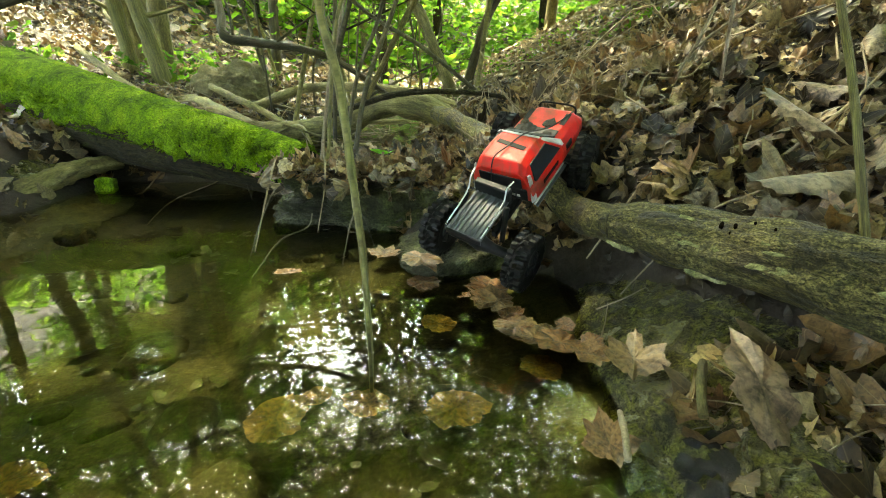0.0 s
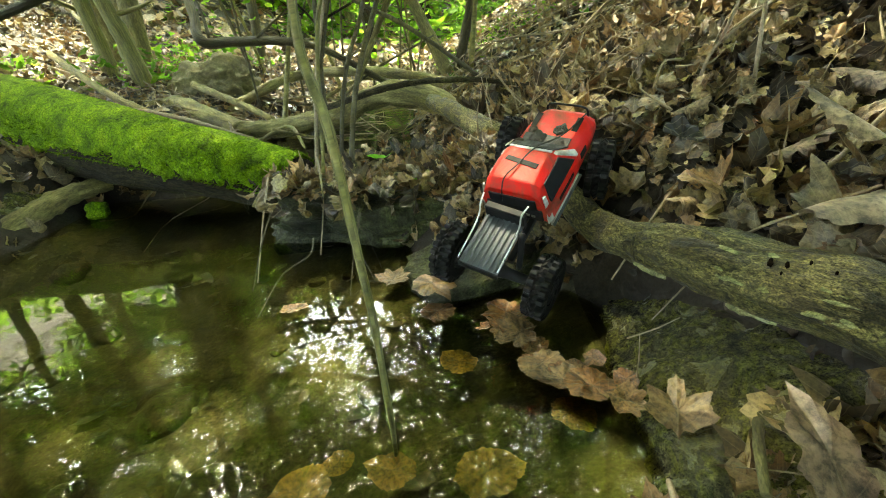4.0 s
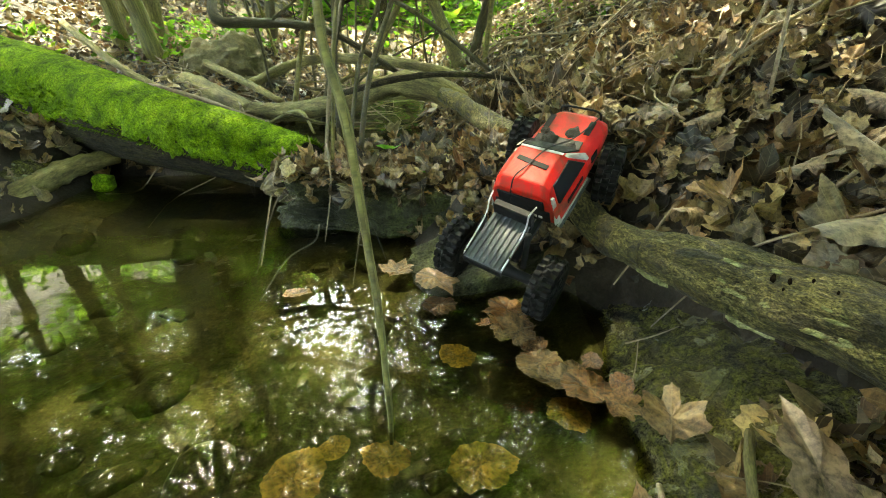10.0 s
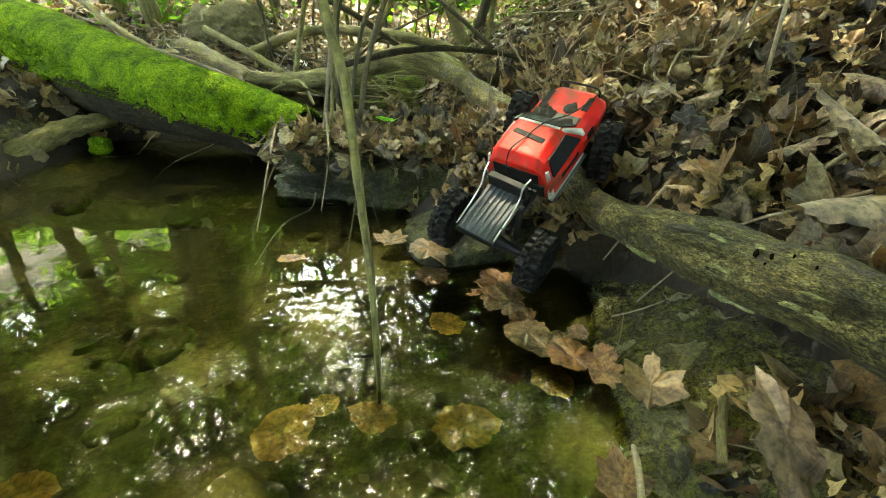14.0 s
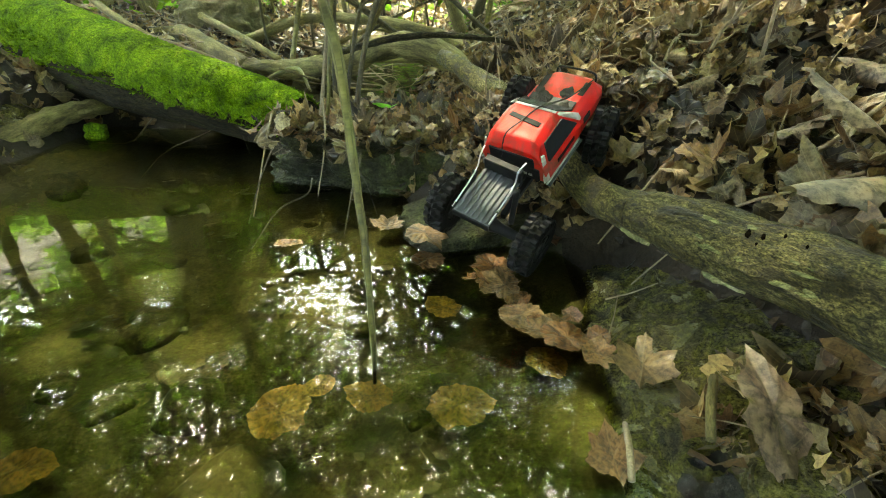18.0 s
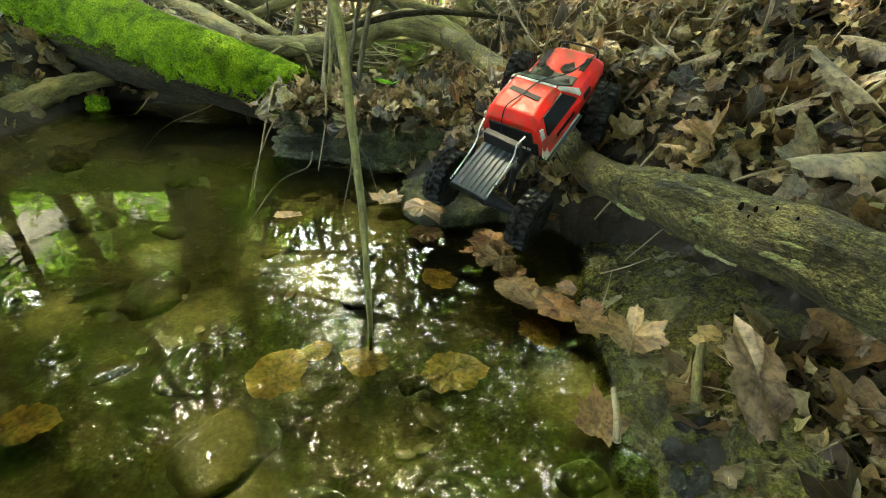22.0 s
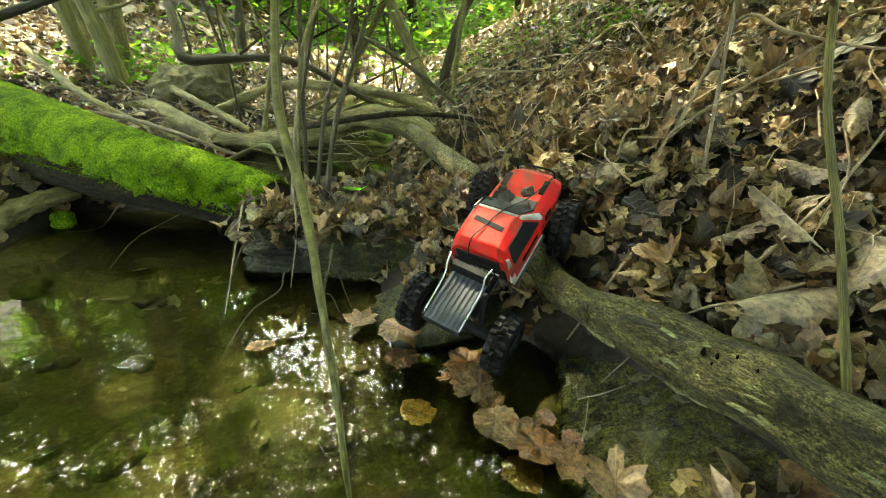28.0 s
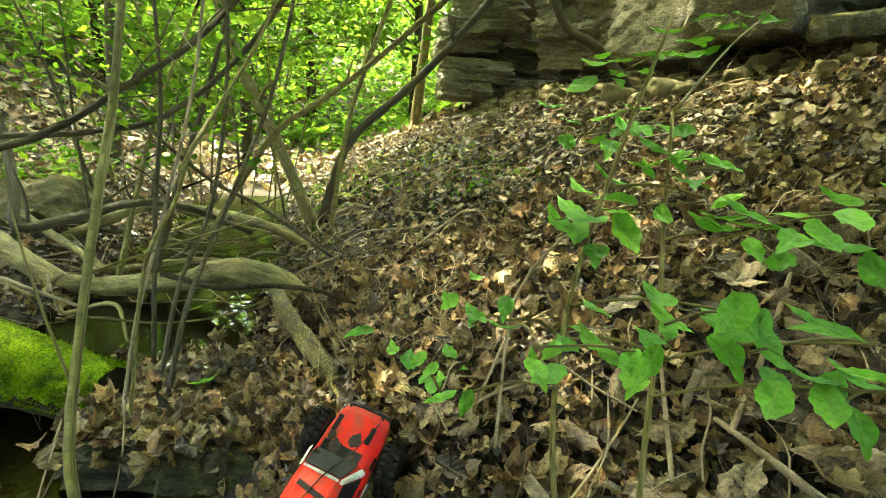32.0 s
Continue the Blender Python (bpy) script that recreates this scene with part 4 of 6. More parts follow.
under(_bt, tagged(scatter("crown", M_CANOPY, CHEAP, _lp, np.tile((0.0, 0, 1.0), (5000, 1)), _st.uniform(0.08, 0.15, 5000), _st, 0.4), kind="stuff"))

# second unseen crown, added to cut sky glare on the pool
_lp = np.array((-0.7, 4.9, 5.3)) + _st.normal(0, 1, (5600, 3)) * (1.3, 0.75, 0.4)
under(_bt, limb("upper_limb", [(-0.9, 4.0, 3.2), (-0.9, 4.4, 4.2), (-0.7, 4.9, 5.3)], (0.02, 0.015, 0.008), M_BARK, seg=8, n=16, seed=10))
under(_bt, tagged(scatter("crown", M_CANOPY, CHEAP, _lp, np.tile((0.0, 0, 1.0), (5600, 1)), _st.uniform(0.08, 0.15, 5600), _st, 0.4), kind="stuff"))

# cliff: layered blocks at the head of the slope
cliff = thing("cliff", (2.4, 5.6, 1.2), "layered brown sandstone outcrop above the slope", "cliff", kind="structure")
_cr = np.random.default_rng(3)
def cliff_block(l, s, k, yaw=-8):
    ob = part("block", rock_data(s, 40 + k, 4, 0.12, 0.9, 0.03), M_CLIFF, None, "", False)
    ob.matrix_world = pose(*l, _cr.normal(0, 3), _cr.normal(0, 3), yaw + _cr.normal(0, 7))
    under(cliff, ob)


_k = 0
for _row in range(7):                       # the stepped face at its near corner
    for _col in range(3):
        _w = _cr.uniform(0.30, 0.48)
        cliff_block((1.95 + 0.62 * _col + _cr.normal(0, 0.05), 6.0 + 0.10 * _col + _cr.normal(0, 0.06), 1.42 + 0.235 * _row + 0.12 * _col), (_w, 0.5, 0.125), _k)
        _k += 1
FACE = [(2.42, 4.95), (2.62, 4.2), (2.85, 3.45), (3.05, 2.95), (3.45, 2.45), (4.1, 1.95), (5.0, 1.45)]
_fp = spline([(x, y, 0) for x, y in FACE], 41)
for _row in range(7):                       # courses along the slope's head, bulging over a dark hollow
    _u = 0.0 + 0.02 * (_row % 2)
    while _u < 0.98:
        _l = _cr.uniform(0.26, 0.50)
        _i = min(int(_u * 40), 39)
        _d = _fp[_i + 1] - _fp[_i]
        _yaw = math.degrees(math.atan2(_d[1], _d[0]))
        _n = np.array((-_d[1], _d[0], 0)) / np.hypot(_d[0], _d[1])
        _n = _n if _n[0] > 0 else -_n           # into the hill
        _deep = (0.42, 0.10, 0.0, -0.06, 0.0, 0.08, 0.12)[_row] + _cr.normal(0, 0.05)
        _z = float(height(_fp[_i][0], _fp[_i][1])) - 0.02 + 0.28 * _row
        _c = _fp[_i] + _n * (_deep + 0.35)
        cliff_block((_c[0], _c[1], _z + 0.14), (_l * 0.72, 0.36, 0.148), _k, _yaw)
        _k += 1
        _u += _l / 4.6
for _l, _s, _yaw in (((2.92, 3.75, 1.98), (0.42, 0.34, 0.36), -72), ((3.02, 3.1, 2.1), (0.36, 0.34, 0.34), -60)):
    cliff_block(_l, _s, _k, _yaw)               # great rounded blocks
    _k += 1
rock("flat_slab", (3.18, 2.48, 1.78), (0.24, 0.16, 0.07), M_WETROCK, "flat mossy slab below the outcrop", 61, (0, -6, -46), blocky=0.85, rough=0.12)
rock("flat_slab", (3.62, 2.1, 1.98), (0.26, 0.18, 0.07), M_CLIFF, "flat grey slab below the outcrop", 62, (0, -8, -36), blocky=0.85, rough=0.12)
_rr = np.random.default_rng(17)
for _k in range(130):
    _y = 2.3 + 3.5 * _rr.random()
    _x = float(np.interp(_y, [1.95, 2.45, 2.95, 3.45, 4.2, 4.95, 6.0], [4.1, 3.45, 3.05, 2.85, 2.62, 2.42, 2.0])) - abs(_rr.normal(0.05, 0.22))
    _s = _rr.uniform(0.02, 0.05) + 0.09 * _rr.random() ** 3
    rock("fallen_stone", at(_x, _y, _s * 0.35), (_s, _s * 0.8, _s * 0.6), M_YROCK, "ochre stone fallen below the outcrop", 70 + _k, (_rr.uniform(-20, 20), _rr.uniform(-20, 20), _rr.uniform(0, 180)), group="stones below the outcrop", sub=3, blocky=0.6)

# rubble strewn below the outcrop
RUBBLE = []
for _k in range(6):
    _bm = rock_data((1.0, _rr.uniform(0.6, 0.9), _rr.uniform(0.35, 0.6)), 400 + _k, 2, 0.3, 0.75)
    _ob = part("stone", _bm, M_YROCK if _k % 3 else M_CLIFF)
    RUBBLE.append(_ob.data)
    bpy.data.objects.remove(_ob)
for _k in range(190):
    _y = 2.6 + 3.0 * _rr.random()
    _x = float(np.interp(_y, [1.95, 2.45, 2.95, 3.45, 4.2, 4.95, 6.0], [4.1, 3.45, 3.05, 2.85, 2.62, 2.42, 2.0])) - 0.12 - abs(_rr.normal(0.0, 0.42))
    _s = 0.022 + 0.05 * _rr.random() ** 2
    _ob = new("rubble_stone", RUBBLE[_k % 6])
    _ob.matrix_world = pose(*at(_x, _y, 0.25 * _s + 0.012), _rr.uniform(-25, 25), _rr.uniform(-25, 25), _rr.uniform(0, 360)) @ Matrix.Scale(_s, 4)
    tagged(_ob, "angular tan stone lying on the upper slope", "stone", "rubble below the outcrop")

# ---------- trees and foliage ----------
SUNLIT = (-2.9, 4.05, 0.6)


def tree(loc, h, r, crown, leaves, seed, label, spread=1.6, size=0.12, low=0.45):
    """Tapered trunk with limbs and a crown of many small leaves."""
    rng = np.random.default_rng(seed)
    ob = thing("tree", loc, label, "tree", "trees of the valley")
    b = np.array(loc, float)
    lean = rng.normal(0, 0.06, 2)
    tops = [b + (lean[0] * h * q, lean[1] * h * q, h * q - 0.1 * (q == 0)) for q in (0, 0.25, 0.5, 0.75, 1)]
    under(ob, limb("trunk", tops, [r * 1.25, r, r * 0.85, r * 0.6, r * 0.25], M_BARK if seed % 2 else M_BARKDARK, seg=12, n=30, rough=0.2, seed=seed))
    pos = []
    for k in range(crown):
        q = rng.uniform(low, 1.0)
        s = b + (lean[0] * h * q, lean[1] * h * q, h * q)
        a = rng.uniform(0, 2 * math.pi)
        e = s + np.array((math.cos(a), math.sin(a), rng.uniform(0.0, 0.5))) * spread * rng.uniform(0.6, 1.2)
        m = (s + e) / 2 + rng.normal(0, 0.12, 3) + (0, 0, 0.15)
        under(ob, limb("limb", [s, m, e], [r * 0.32, r * 0.2, r * 0.06], M_BARKDARK, seg=6, n=10, seed=seed + k))
        for _ in range(leaves // crown):
            u = rng.uniform(0.25, 1.1)
            pos.append(s + (e - s) * u + rng.normal(0, 0.24 * spread / 1.6, 3) * (1, 1, 0.5))
    pos = np.array(pos)
    off = pos - np.array(SUNLIT)                # a gap in the leaves lets the sun onto the far bank
    gap = np.linalg.norm(off - (off @ np.array(_sd))[:, None] * np.array(_sd), axis=1) < 0.75
    pos = pos[~gap]
    nrm = np.tile((0.0, 0.0, 1.0), (len(pos), 1))
    under(ob, tagged(scatter("crown", M_CANOPY, CHEAP, np.array(pos), nrm, rng.uniform(0.7, 1.3, len(pos)) * size, rng, 0.45), kind="stuff"))
    return ob


_tr = np.random.default_rng(23)
# open crowns ahead, dense unseen ones added behind and at the sides to block sky light: x, y, leaves, leaf size, lowest
# limb
CANOPY = [(-3.9, 3.0, 4500, 0.11, 0.45), (-2.55, 4.3, 1800, 0.12, 0.6), (-4.3, 4.6, 3500, 0.11, 0.45), (1.35, 6.6, 5000, 0.12, 0.5), (3.9, 8.2, 4500, 0.13, 0.5), (-2.3, 4.15, 1600, 0.12, 0.6), (-4.4, 7.6, 4200, 0.12, 0.4), (-6.8, 5.6, 6500, 0.13, 0.3), (-7.6, 3.4, 6500, 0.14, 0.3), (-6.4, 7.6, 4500, 0.13, 0.3), (-0.9, 7.4, 2200, 0.09, 0.35), (-3.7, 6.4, 900, 0.08, 0.3),
          (5.6, 3.6, 7000, 0.14, 0.4), (-3.2, 0.9, 6500, 0.12, 0.45), (5.4, 1.6, 8000, 0.16, 0.35), (4.2, -0.6, 8000, 0.16, 0.35), (5.6, -2.4, 8000, 0.18, 0.15), (1.9, -2.2, 6000, 0.15, 0.5), (-2.6, -1.8, 6000, 0.15, 0.5),
          (-5.4, 1.6, 8000, 0.16, 0.25), (-4.6, -0.6, 8000, 0.16, 0.3), (-5.6, -3.0, 8000, 0.18, 0.15), (-1.2, -4.4, 8000, 0.18, 0.12), (1.4, -4.8, 8000, 0.18, 0.12), (3.6, -4.6, 8000, 0.18, 0.12), (-3.4, -4.6, 8000, 0.18, 0.12), (0.2, -7.0, 8000, 0.22, 0.1), (-3.5, -7.4, 8000, 0.22, 0.1), (4.4, -7.2, 8000, 0.22, 0.1), (7.4, -0.4, 8000, 0.2, 0.2), (0.7, -1.1, 13000, 0.13, 0.6), (-1.6, -1.0, 11000, 0.13, 0.6), (2.9, 0.6, 9500, 0.13, 0.6)]
for _k, (_x, _y, _n, _sz, _lo) in enumerate(CANOPY):
    tree(at(_x, _y), _tr.uniform(5.8, 7.2), _tr.uniform(0.05, 0.08), 22, _n, 100 + _k, "broadleaf tree added to shade the pool and fill its reflections", 2.5, _sz, _lo)
BEHIND = [(-3.4, 9.5, 3.0), (-1.6, 10.6, 3.0), (1.9, 9.8, 5.6), (-5.6, 9.2, 5.8), (-0.1, 12.0, 5.0), (3.2, 12.0, 6.2), (-8, 7.5, 5.4), (-3.0, 13.0, 3.4), (-6.4, 12.4, 6.0), (1.2, 14.6, 6.4), (-1.2, 15.5, 5.0), (-8.6, 11.0, 6.0)]
for _k, (_x, _y, _h) in enumerate(BEHIND):
    tree(at(_x, _y), _h, _tr.uniform(0.05, 0.10), 18, 3600, 140 + _k, "bright green young tree up the valley", 1.9, 0.15, 0.22)

# undergrowth
def undergrowth(name, n, box, size, up, seed, label, mat=None):
    rng = np.random.default_rng(seed)
    x, y = rng.uniform(box[0], box[1], n), rng.uniform(box[2], box[3], n)
    cl = waves(x, y, 2.2, seed) + 0.4 * rng.standard_normal(n)
    ok = (cl > 0.1) & (pool_distance(x, y) > 0.1) & ~((x < -2.6) & (x > -5.0) & (y > 3.6) & (y < 6.6))
    x, y = x[ok], y[ok]
    z = height(x, y) + rng.uniform(0.02, up, len(x)) * rng.random(len(x))
    ob = scatter(name, mat or M_CANOPY, CHEAP if n > 5000 else PLAIN, np.stack([x, y, z], 1), np.tile((0.0, 0, 1.0), (len(x), 1)), rng.uniform(0.6, 1.3, len(x)) * size, rng, 0.4)
    return tagged(ob, label, "plants", kind="stuff")


# the rear one is added out of view to keep low sky light out
undergrowth("rear_thicket", 14000, (-9, 9, -16, -5), 0.2, 4.5, 7, "unseen green thicket added behind the camera to block low light")
undergrowth("hillside_thicket", 24000, (-30, 30, 16, 45), 0.5, 6.0, 5, "sunlit green thicket on the far hillside")
undergrowth("undergrowth", 13000, (-10, 6, 6.5, 19), 0.13, 1.5, 3, "bright green undergrowth up the valley")
undergrowth("valley_plants", 30000, (-12, 8, 8.5, 21), 0.24, 0.9, 12, "yellow-green plants covering the valley floor")
undergrowth("bank_plants", 1500, (0.0, 1.4, 2.7, 5.0), 0.045, 0.10, 4, "small green plants on the leafy slope")
undergrowth("bank_plants", 1500, (-3.8, -1.6, 3.2, 5.5), 0.09, 0.25, 6, "green plants on the far bank")

# ---------- the model truck ----------
def box_bm(sx, sy, sz, bevel=0.0, seg=2, loc=(0, 0, 0)):
    bm = bmesh.new()
    bmesh.ops.create_cube(bm, size=1.0)
    for v in bm.verts:
        v.co = Vector((v.co.x * sx + loc[0], v.co.y * sy + loc[1], v.co.z * sz + loc[2]))
    if bevel:
        bmesh.ops.bevel(bm, geom=list(bm.edges), offset=bevel, segments=seg, affect="EDGES", profile=0.6)
    return bm


def loft_bm(sections):
    """A shell through cross-sections, each a list of (x, y, z), closed at both ends."""
    bm = bmesh.new()
    rows = [[bm.verts.new(p) for p in s] for s in sections]
    n = len(rows[0])
    for a, b in zip(rows, rows[1:]):
        for k in range(n):
            bm.faces.new((a[k], a[(k + 1) % n], b[(k + 1) % n], b[k]))
    bm.faces.new(rows[0][::-1])
    bm.faces.new(rows[-1])
    bmesh.ops.recalc_face_normals(bm, faces=bm.faces)
    return bm


def crisp(bm, off=0.004):
    bmesh.ops.bevel(bm, geom=list(bm.edges), offset=off, segments=2, affect="EDGES", profile=0.6)
    return bm


TRUCK = pose(0.171, 1.085, 0.159, 13.0, -30.5, 50.4)
truck = thing("model_truck", (0, 0, 0), "red radio-controlled model crawler truck, muddy, climbing the log", "model truck")
truck.matrix_world = TRUCK
bpy.context.view_layer.update()
def sect(x, w, wt, z0, z1):
    c = 0.012
    return [(x, -w, z0), (x, w, z0), (x, w, z0 + (z1 - z0) * 0.45), (x, wt + 0.002, z1 - c), (x, wt - c, z1), (x, -wt + c, z1), (x, -wt - 0.002, z1 - c), (x, -w, z0 + (z1 - z0) * 0.45)]


# cab and bonnet shell
part("cab_shell", crisp(loft_bm([sect(-0.054, 0.080, 0.062, 0.095, 0.182), sect(-0.036, 0.082, 0.061, 0.088, 0.204), sect(0.015, 0.083, 0.059, 0.088, 0.210), sect(0.056, 0.083, 0.058, 0.088, 0.205), sect(0.108, 0.082, 0.071, 0.092, 0.160)])), M_RED, truck, "glossy red painted shell")
part("bonnet", crisp(loft_bm([sect(0.106, 0.082, 0.070, 0.092, 0.159), sect(0.17, 0.080, 0.066, 0.095, 0.157), sect(0.228, 0.074, 0.058, 0.098, 0.148), sect(0.250, 0.064, 0.050, 0.10, 0.130)])), M_RED, truck, "red bonnet")
part("windscreen", loft_bm([[(0.060, -0.050, 0.2040), (0.060, 0.050, 0.2040), (0.062, 0.050, 0.2055), (0.062, -0.050, 0.2055)], [(0.107, -0.060, 0.1630), (0.107, 0.060, 0.1630), (0.110, 0.060, 0.1655), (0.110, -0.060, 0.1655)]]), M_WINDOW, truck, "black windscreen")
part("rear_window", box_bm(0.004, 0.112, 0.034, 0.0015, 1, (-0.0555, 0, 0.152)), M_WINDOW, truck, "black rear window")
for _s in (-1, 1):
    part("side_window", loft_bm([[(-0.034, _s * 0.0822, 0.150), (0.088, _s * 0.0822, 0.150), (0.088, _s * 0.078, 0.152), (-0.034, _s * 0.078, 0.152)], [(-0.022, _s * 0.0655, 0.192), (0.054, _s * 0.0645, 0.192), (0.054, _s * 0.060, 0.192), (-0.022, _s * 0.061, 0.192)]]), M_WINDOW, truck, "black side window")
    part("pillar_stripe", loft_bm([[(0.050, _s * 0.0615, 0.204), (0.060, _s * 0.0615, 0.202), (0.060, _s * 0.055, 0.2055), (0.050, _s * 0.055, 0.208)], [(0.096, _s * 0.0835, 0.152), (0.104, _s * 0.0835, 0.152), (0.108, _s * 0.074, 0.162), (0.100, _s * 0.074, 0.162)]]), M_SILVER, truck, "pale grey windscreen pillar")
    part("corner_stripe", loft_bm([[(-0.058, _s * 0.081, 0.096), (-0.040, _s * 0.0845, 0.096), (-0.040, _s * 0.080, 0.096), (-0.056, _s * 0.077, 0.096)], [(-0.048, _s * 0.072, 0.176), (-0.040, _s * 0.074, 0.176), (-0.040, _s * 0.070, 0.176), (-0.046, _s * 0.068, 0.176)]]), M_SILVER, truck, "scuffed pale corner")
    part("door_flash", box_bm(0.075, 0.003, 0.012, 0.001, 1, (0.035, _s * 0.0828, 0.118)), M_DECAL, truck, "dark stripe")
    part("door_flash", box_bm(0.030, 0.003, 0.020, 0.001, 1, (0.135, _s * 0.0812, 0.122)), M_DECAL, truck, "dark stripe")
    part("wing_flash", box_bm(0.045, 0.014, 0.002, 0.0005, 1, (0.185, _s * 0.050, 0.1570)), M_DECAL, truck, "dark stripe on the bonnet")
    part("body_sill", box_bm(0.150, 0.004, 0.005, 0.001, 1, (0.020, _s * 0.0835, 0.0905)), M_SILVER, truck, "pale scuffed lower edge")
    part("side_rail", box_bm(0.30, 0.012, 0.016, 0.003, 2, (0.0, _s * 0.036, 0.082)), M_BLACKPL, truck, "black chassis rail")
    part("rock_slider", box_bm(0.14, 0.006, 0.005, 0.001, 2, (0.03, _s * 0.080, 0.084)), M_GREYBED, truck, "grey rock slider")
    v, f = tube_data([(-0.212, _s * 0.045, 0.133), (-0.11, _s * 0.046, 0.146), (-0.085, _s * 0.046, 0.172), (-0.058, _s * 0.05, 0.176)], [0.0019] * 2, seg=8, n=20, rough=0)
    mesh_ob("bed_bar", v, f, M_CHROME, truck, "bare metal bar")
    for _x in (-0.15, 0.15):
        v, f = tube_data([(_x, _s * 0.055, 0.07), (_x * 0.75, _s * 0.048, 0.135)], [0.006, 0.006], seg=10, n=10, rough=0)
        mesh_ob("shock_absorber", v, f, M_BLACKPL, truck, "dark shock absorber")
_fl = box_bm(0.078, 0.013, 0.002, 0.0005, 1)
_fl.transform(Matrix.Translation((0.012, 0.0, 0.2098)) @ Matrix.Rotation(radians(82), 4, "Z"))
part("roof_flash", _fl, M_DECAL, truck, "dark slash on the roof")
part("roof_stripe", box_bm(0.006, 0.100, 0.002, 0.0005, 1, (0.055, 0, 0.2062)), M_SILVER, truck, "pale stripe")
for _k in range(6):
    part("badge_bar", box_bm(0.0025, 0.009, 0.007, 0.0005, 1, (-0.0575, -0.045 + 0.013 * _k, 0.112)), M_SILVER, truck, "small pale lettering bar")
part("cowl", box_bm(0.030, 0.112, 0.004, 0.001, 1, (0.122, 0, 0.1600)), M_WINDOW, truck, "black cowl below the windscreen")
part("tail_panel", box_bm(0.006, 0.134, 0.040, 0.002, 1, (-0.054, 0, 0.115)), M_BLACKPL, truck, "black rear panel")
bed = part("load_bed", box_bm(0.155, 0.088, 0.006, 0.002, 2, (-0.137, 0, 0.124)), M_GREYBED, truck, "grey ribbed bed liner")
for _k in range(7):
    part("bed_rib", box_bm(0.15, 0.0045, 0.0035, 0.001, 1, (-0.137, -0.036 + 0.012 * _k, 0.1285)), M_GREYBED, bed)
part("bed_front", box_bm(0.02, 0.09, 0.045, 0.003, 1, (-0.066, 0, 0.132)), M_BLACKPL, truck, "black bed front")
part("tailgate", box_bm(0.005, 0.09, 0.014, 0.001, 1, (-0.216, 0, 0.120)), M_BLACKPL, truck, "black tailgate")
part("gearbox", box_bm(0.09, 0.05, 0.04, 0.008, 2, (0.0, 0, 0.085)), M_BLACKPL, truck, "black gearbox")
v, f = tube_data([(0.240, -0.050, 0.12), (0.246, -0.046, 0.150), (0.247, 0.0, 0.154), (0.246, 0.046, 0.150), (0.240, 0.050, 0.12)], [0.0028] * 2, seg=8, n=34, rough=0)
mesh_ob("roll_bar", v, f, M_BLACKPL, truck, "dark bar over the nose")
for _k, (_x, _y, _z, _w) in enumerate(((0.120, 0.02, 0.163, 0.022), (0.112, -0.035, 0.162, 0.016), (0.150, 0.045, 0.158, 0.014), (0.160, -0.02, 0.158, 0.018), (0.09, 0.05, 0.178, 0.012))):
    _mc = rock_data((_w, _w * 0.8, 0.003), 500 + _k, 3, 0.5)
    _mc.transform(Matrix.Translation((_x, _y, _z)))
    part("mud_crust", _mc, M_SOIL, truck, "dried mud", True)
part("front_bumper", box_bm(0.014, 0.11, 0.018, 0.004, 2, (0.245, 0, 0.09)), M_BLACKPL, truck, "black bumper")
v, f = tube_data([(0.225, -0.055, 0.155), (0.14, -0.035, 0.168), (0.058, -0.012, 0.209), (0.0, 0.004, 0.2125), (-0.04, 0.018, 0.206), (-0.062, 0.022, 0.15)], [0.0018] * 2, seg=6, n=30, rough=0)
mesh_ob("rubber_strap", v, f, M_BLACKPL, truck, "black strap over the roof")
for _x in (-0.15, 0.15):
    _z = 0.058 if _x > 0 else 0.030
    v, f = tube_data([(_x, -0.09, _z), (_x, -0.03, _z), (_x, 0.0, _z + 0.002), (_x, 0.03, _z), (_x, 0.09, _z)], [0.010, 0.012, 0.02, 0.012, 0.010], seg=12, n=20, rough=0)
    mesh_ob("axle", v, f, M_BLACKPL, truck, "black axle")


# body proportions: low narrow cab, short bed
BODY = Matrix.Translation((0, 0, 0.1)) @ Matrix.Rotation(radians(-7), 4, "X") @ Matrix.Translation((0, 0, -0.1)) @ Matrix(((0.93, 0, 0, 0.004), (0, 0.92, 0, 0), (0, 0, 0.80, 0.013), (0, 0, 0, 1)))
BED = Matrix(((0.826, 0, 0, -0.029), (0, 0.92, 0, 0), (0, 0, 1, 0), (0, 0, 0, 1)))
for _o in truck.children:
    _n = _o.name.split(".")[0]
    if _n in ("cab_shell", "bonnet", "windscreen", "rear_window", "side_window", "pillar_stripe", "corner_stripe", "door_flash", "cowl", "roof_stripe", "roof_flash", "badge_bar", "tail_panel", "rubber_strap", "wing_flash", "body_sill", "roll_bar", "mud_crust"):
        _o.data.transform(BODY)
    elif _n in ("load_bed", "bed_bar", "bed_front", "tailgate"):
        _o.data.transform(BED)
for _o in bed.children:
    _o.data.transform(BED)


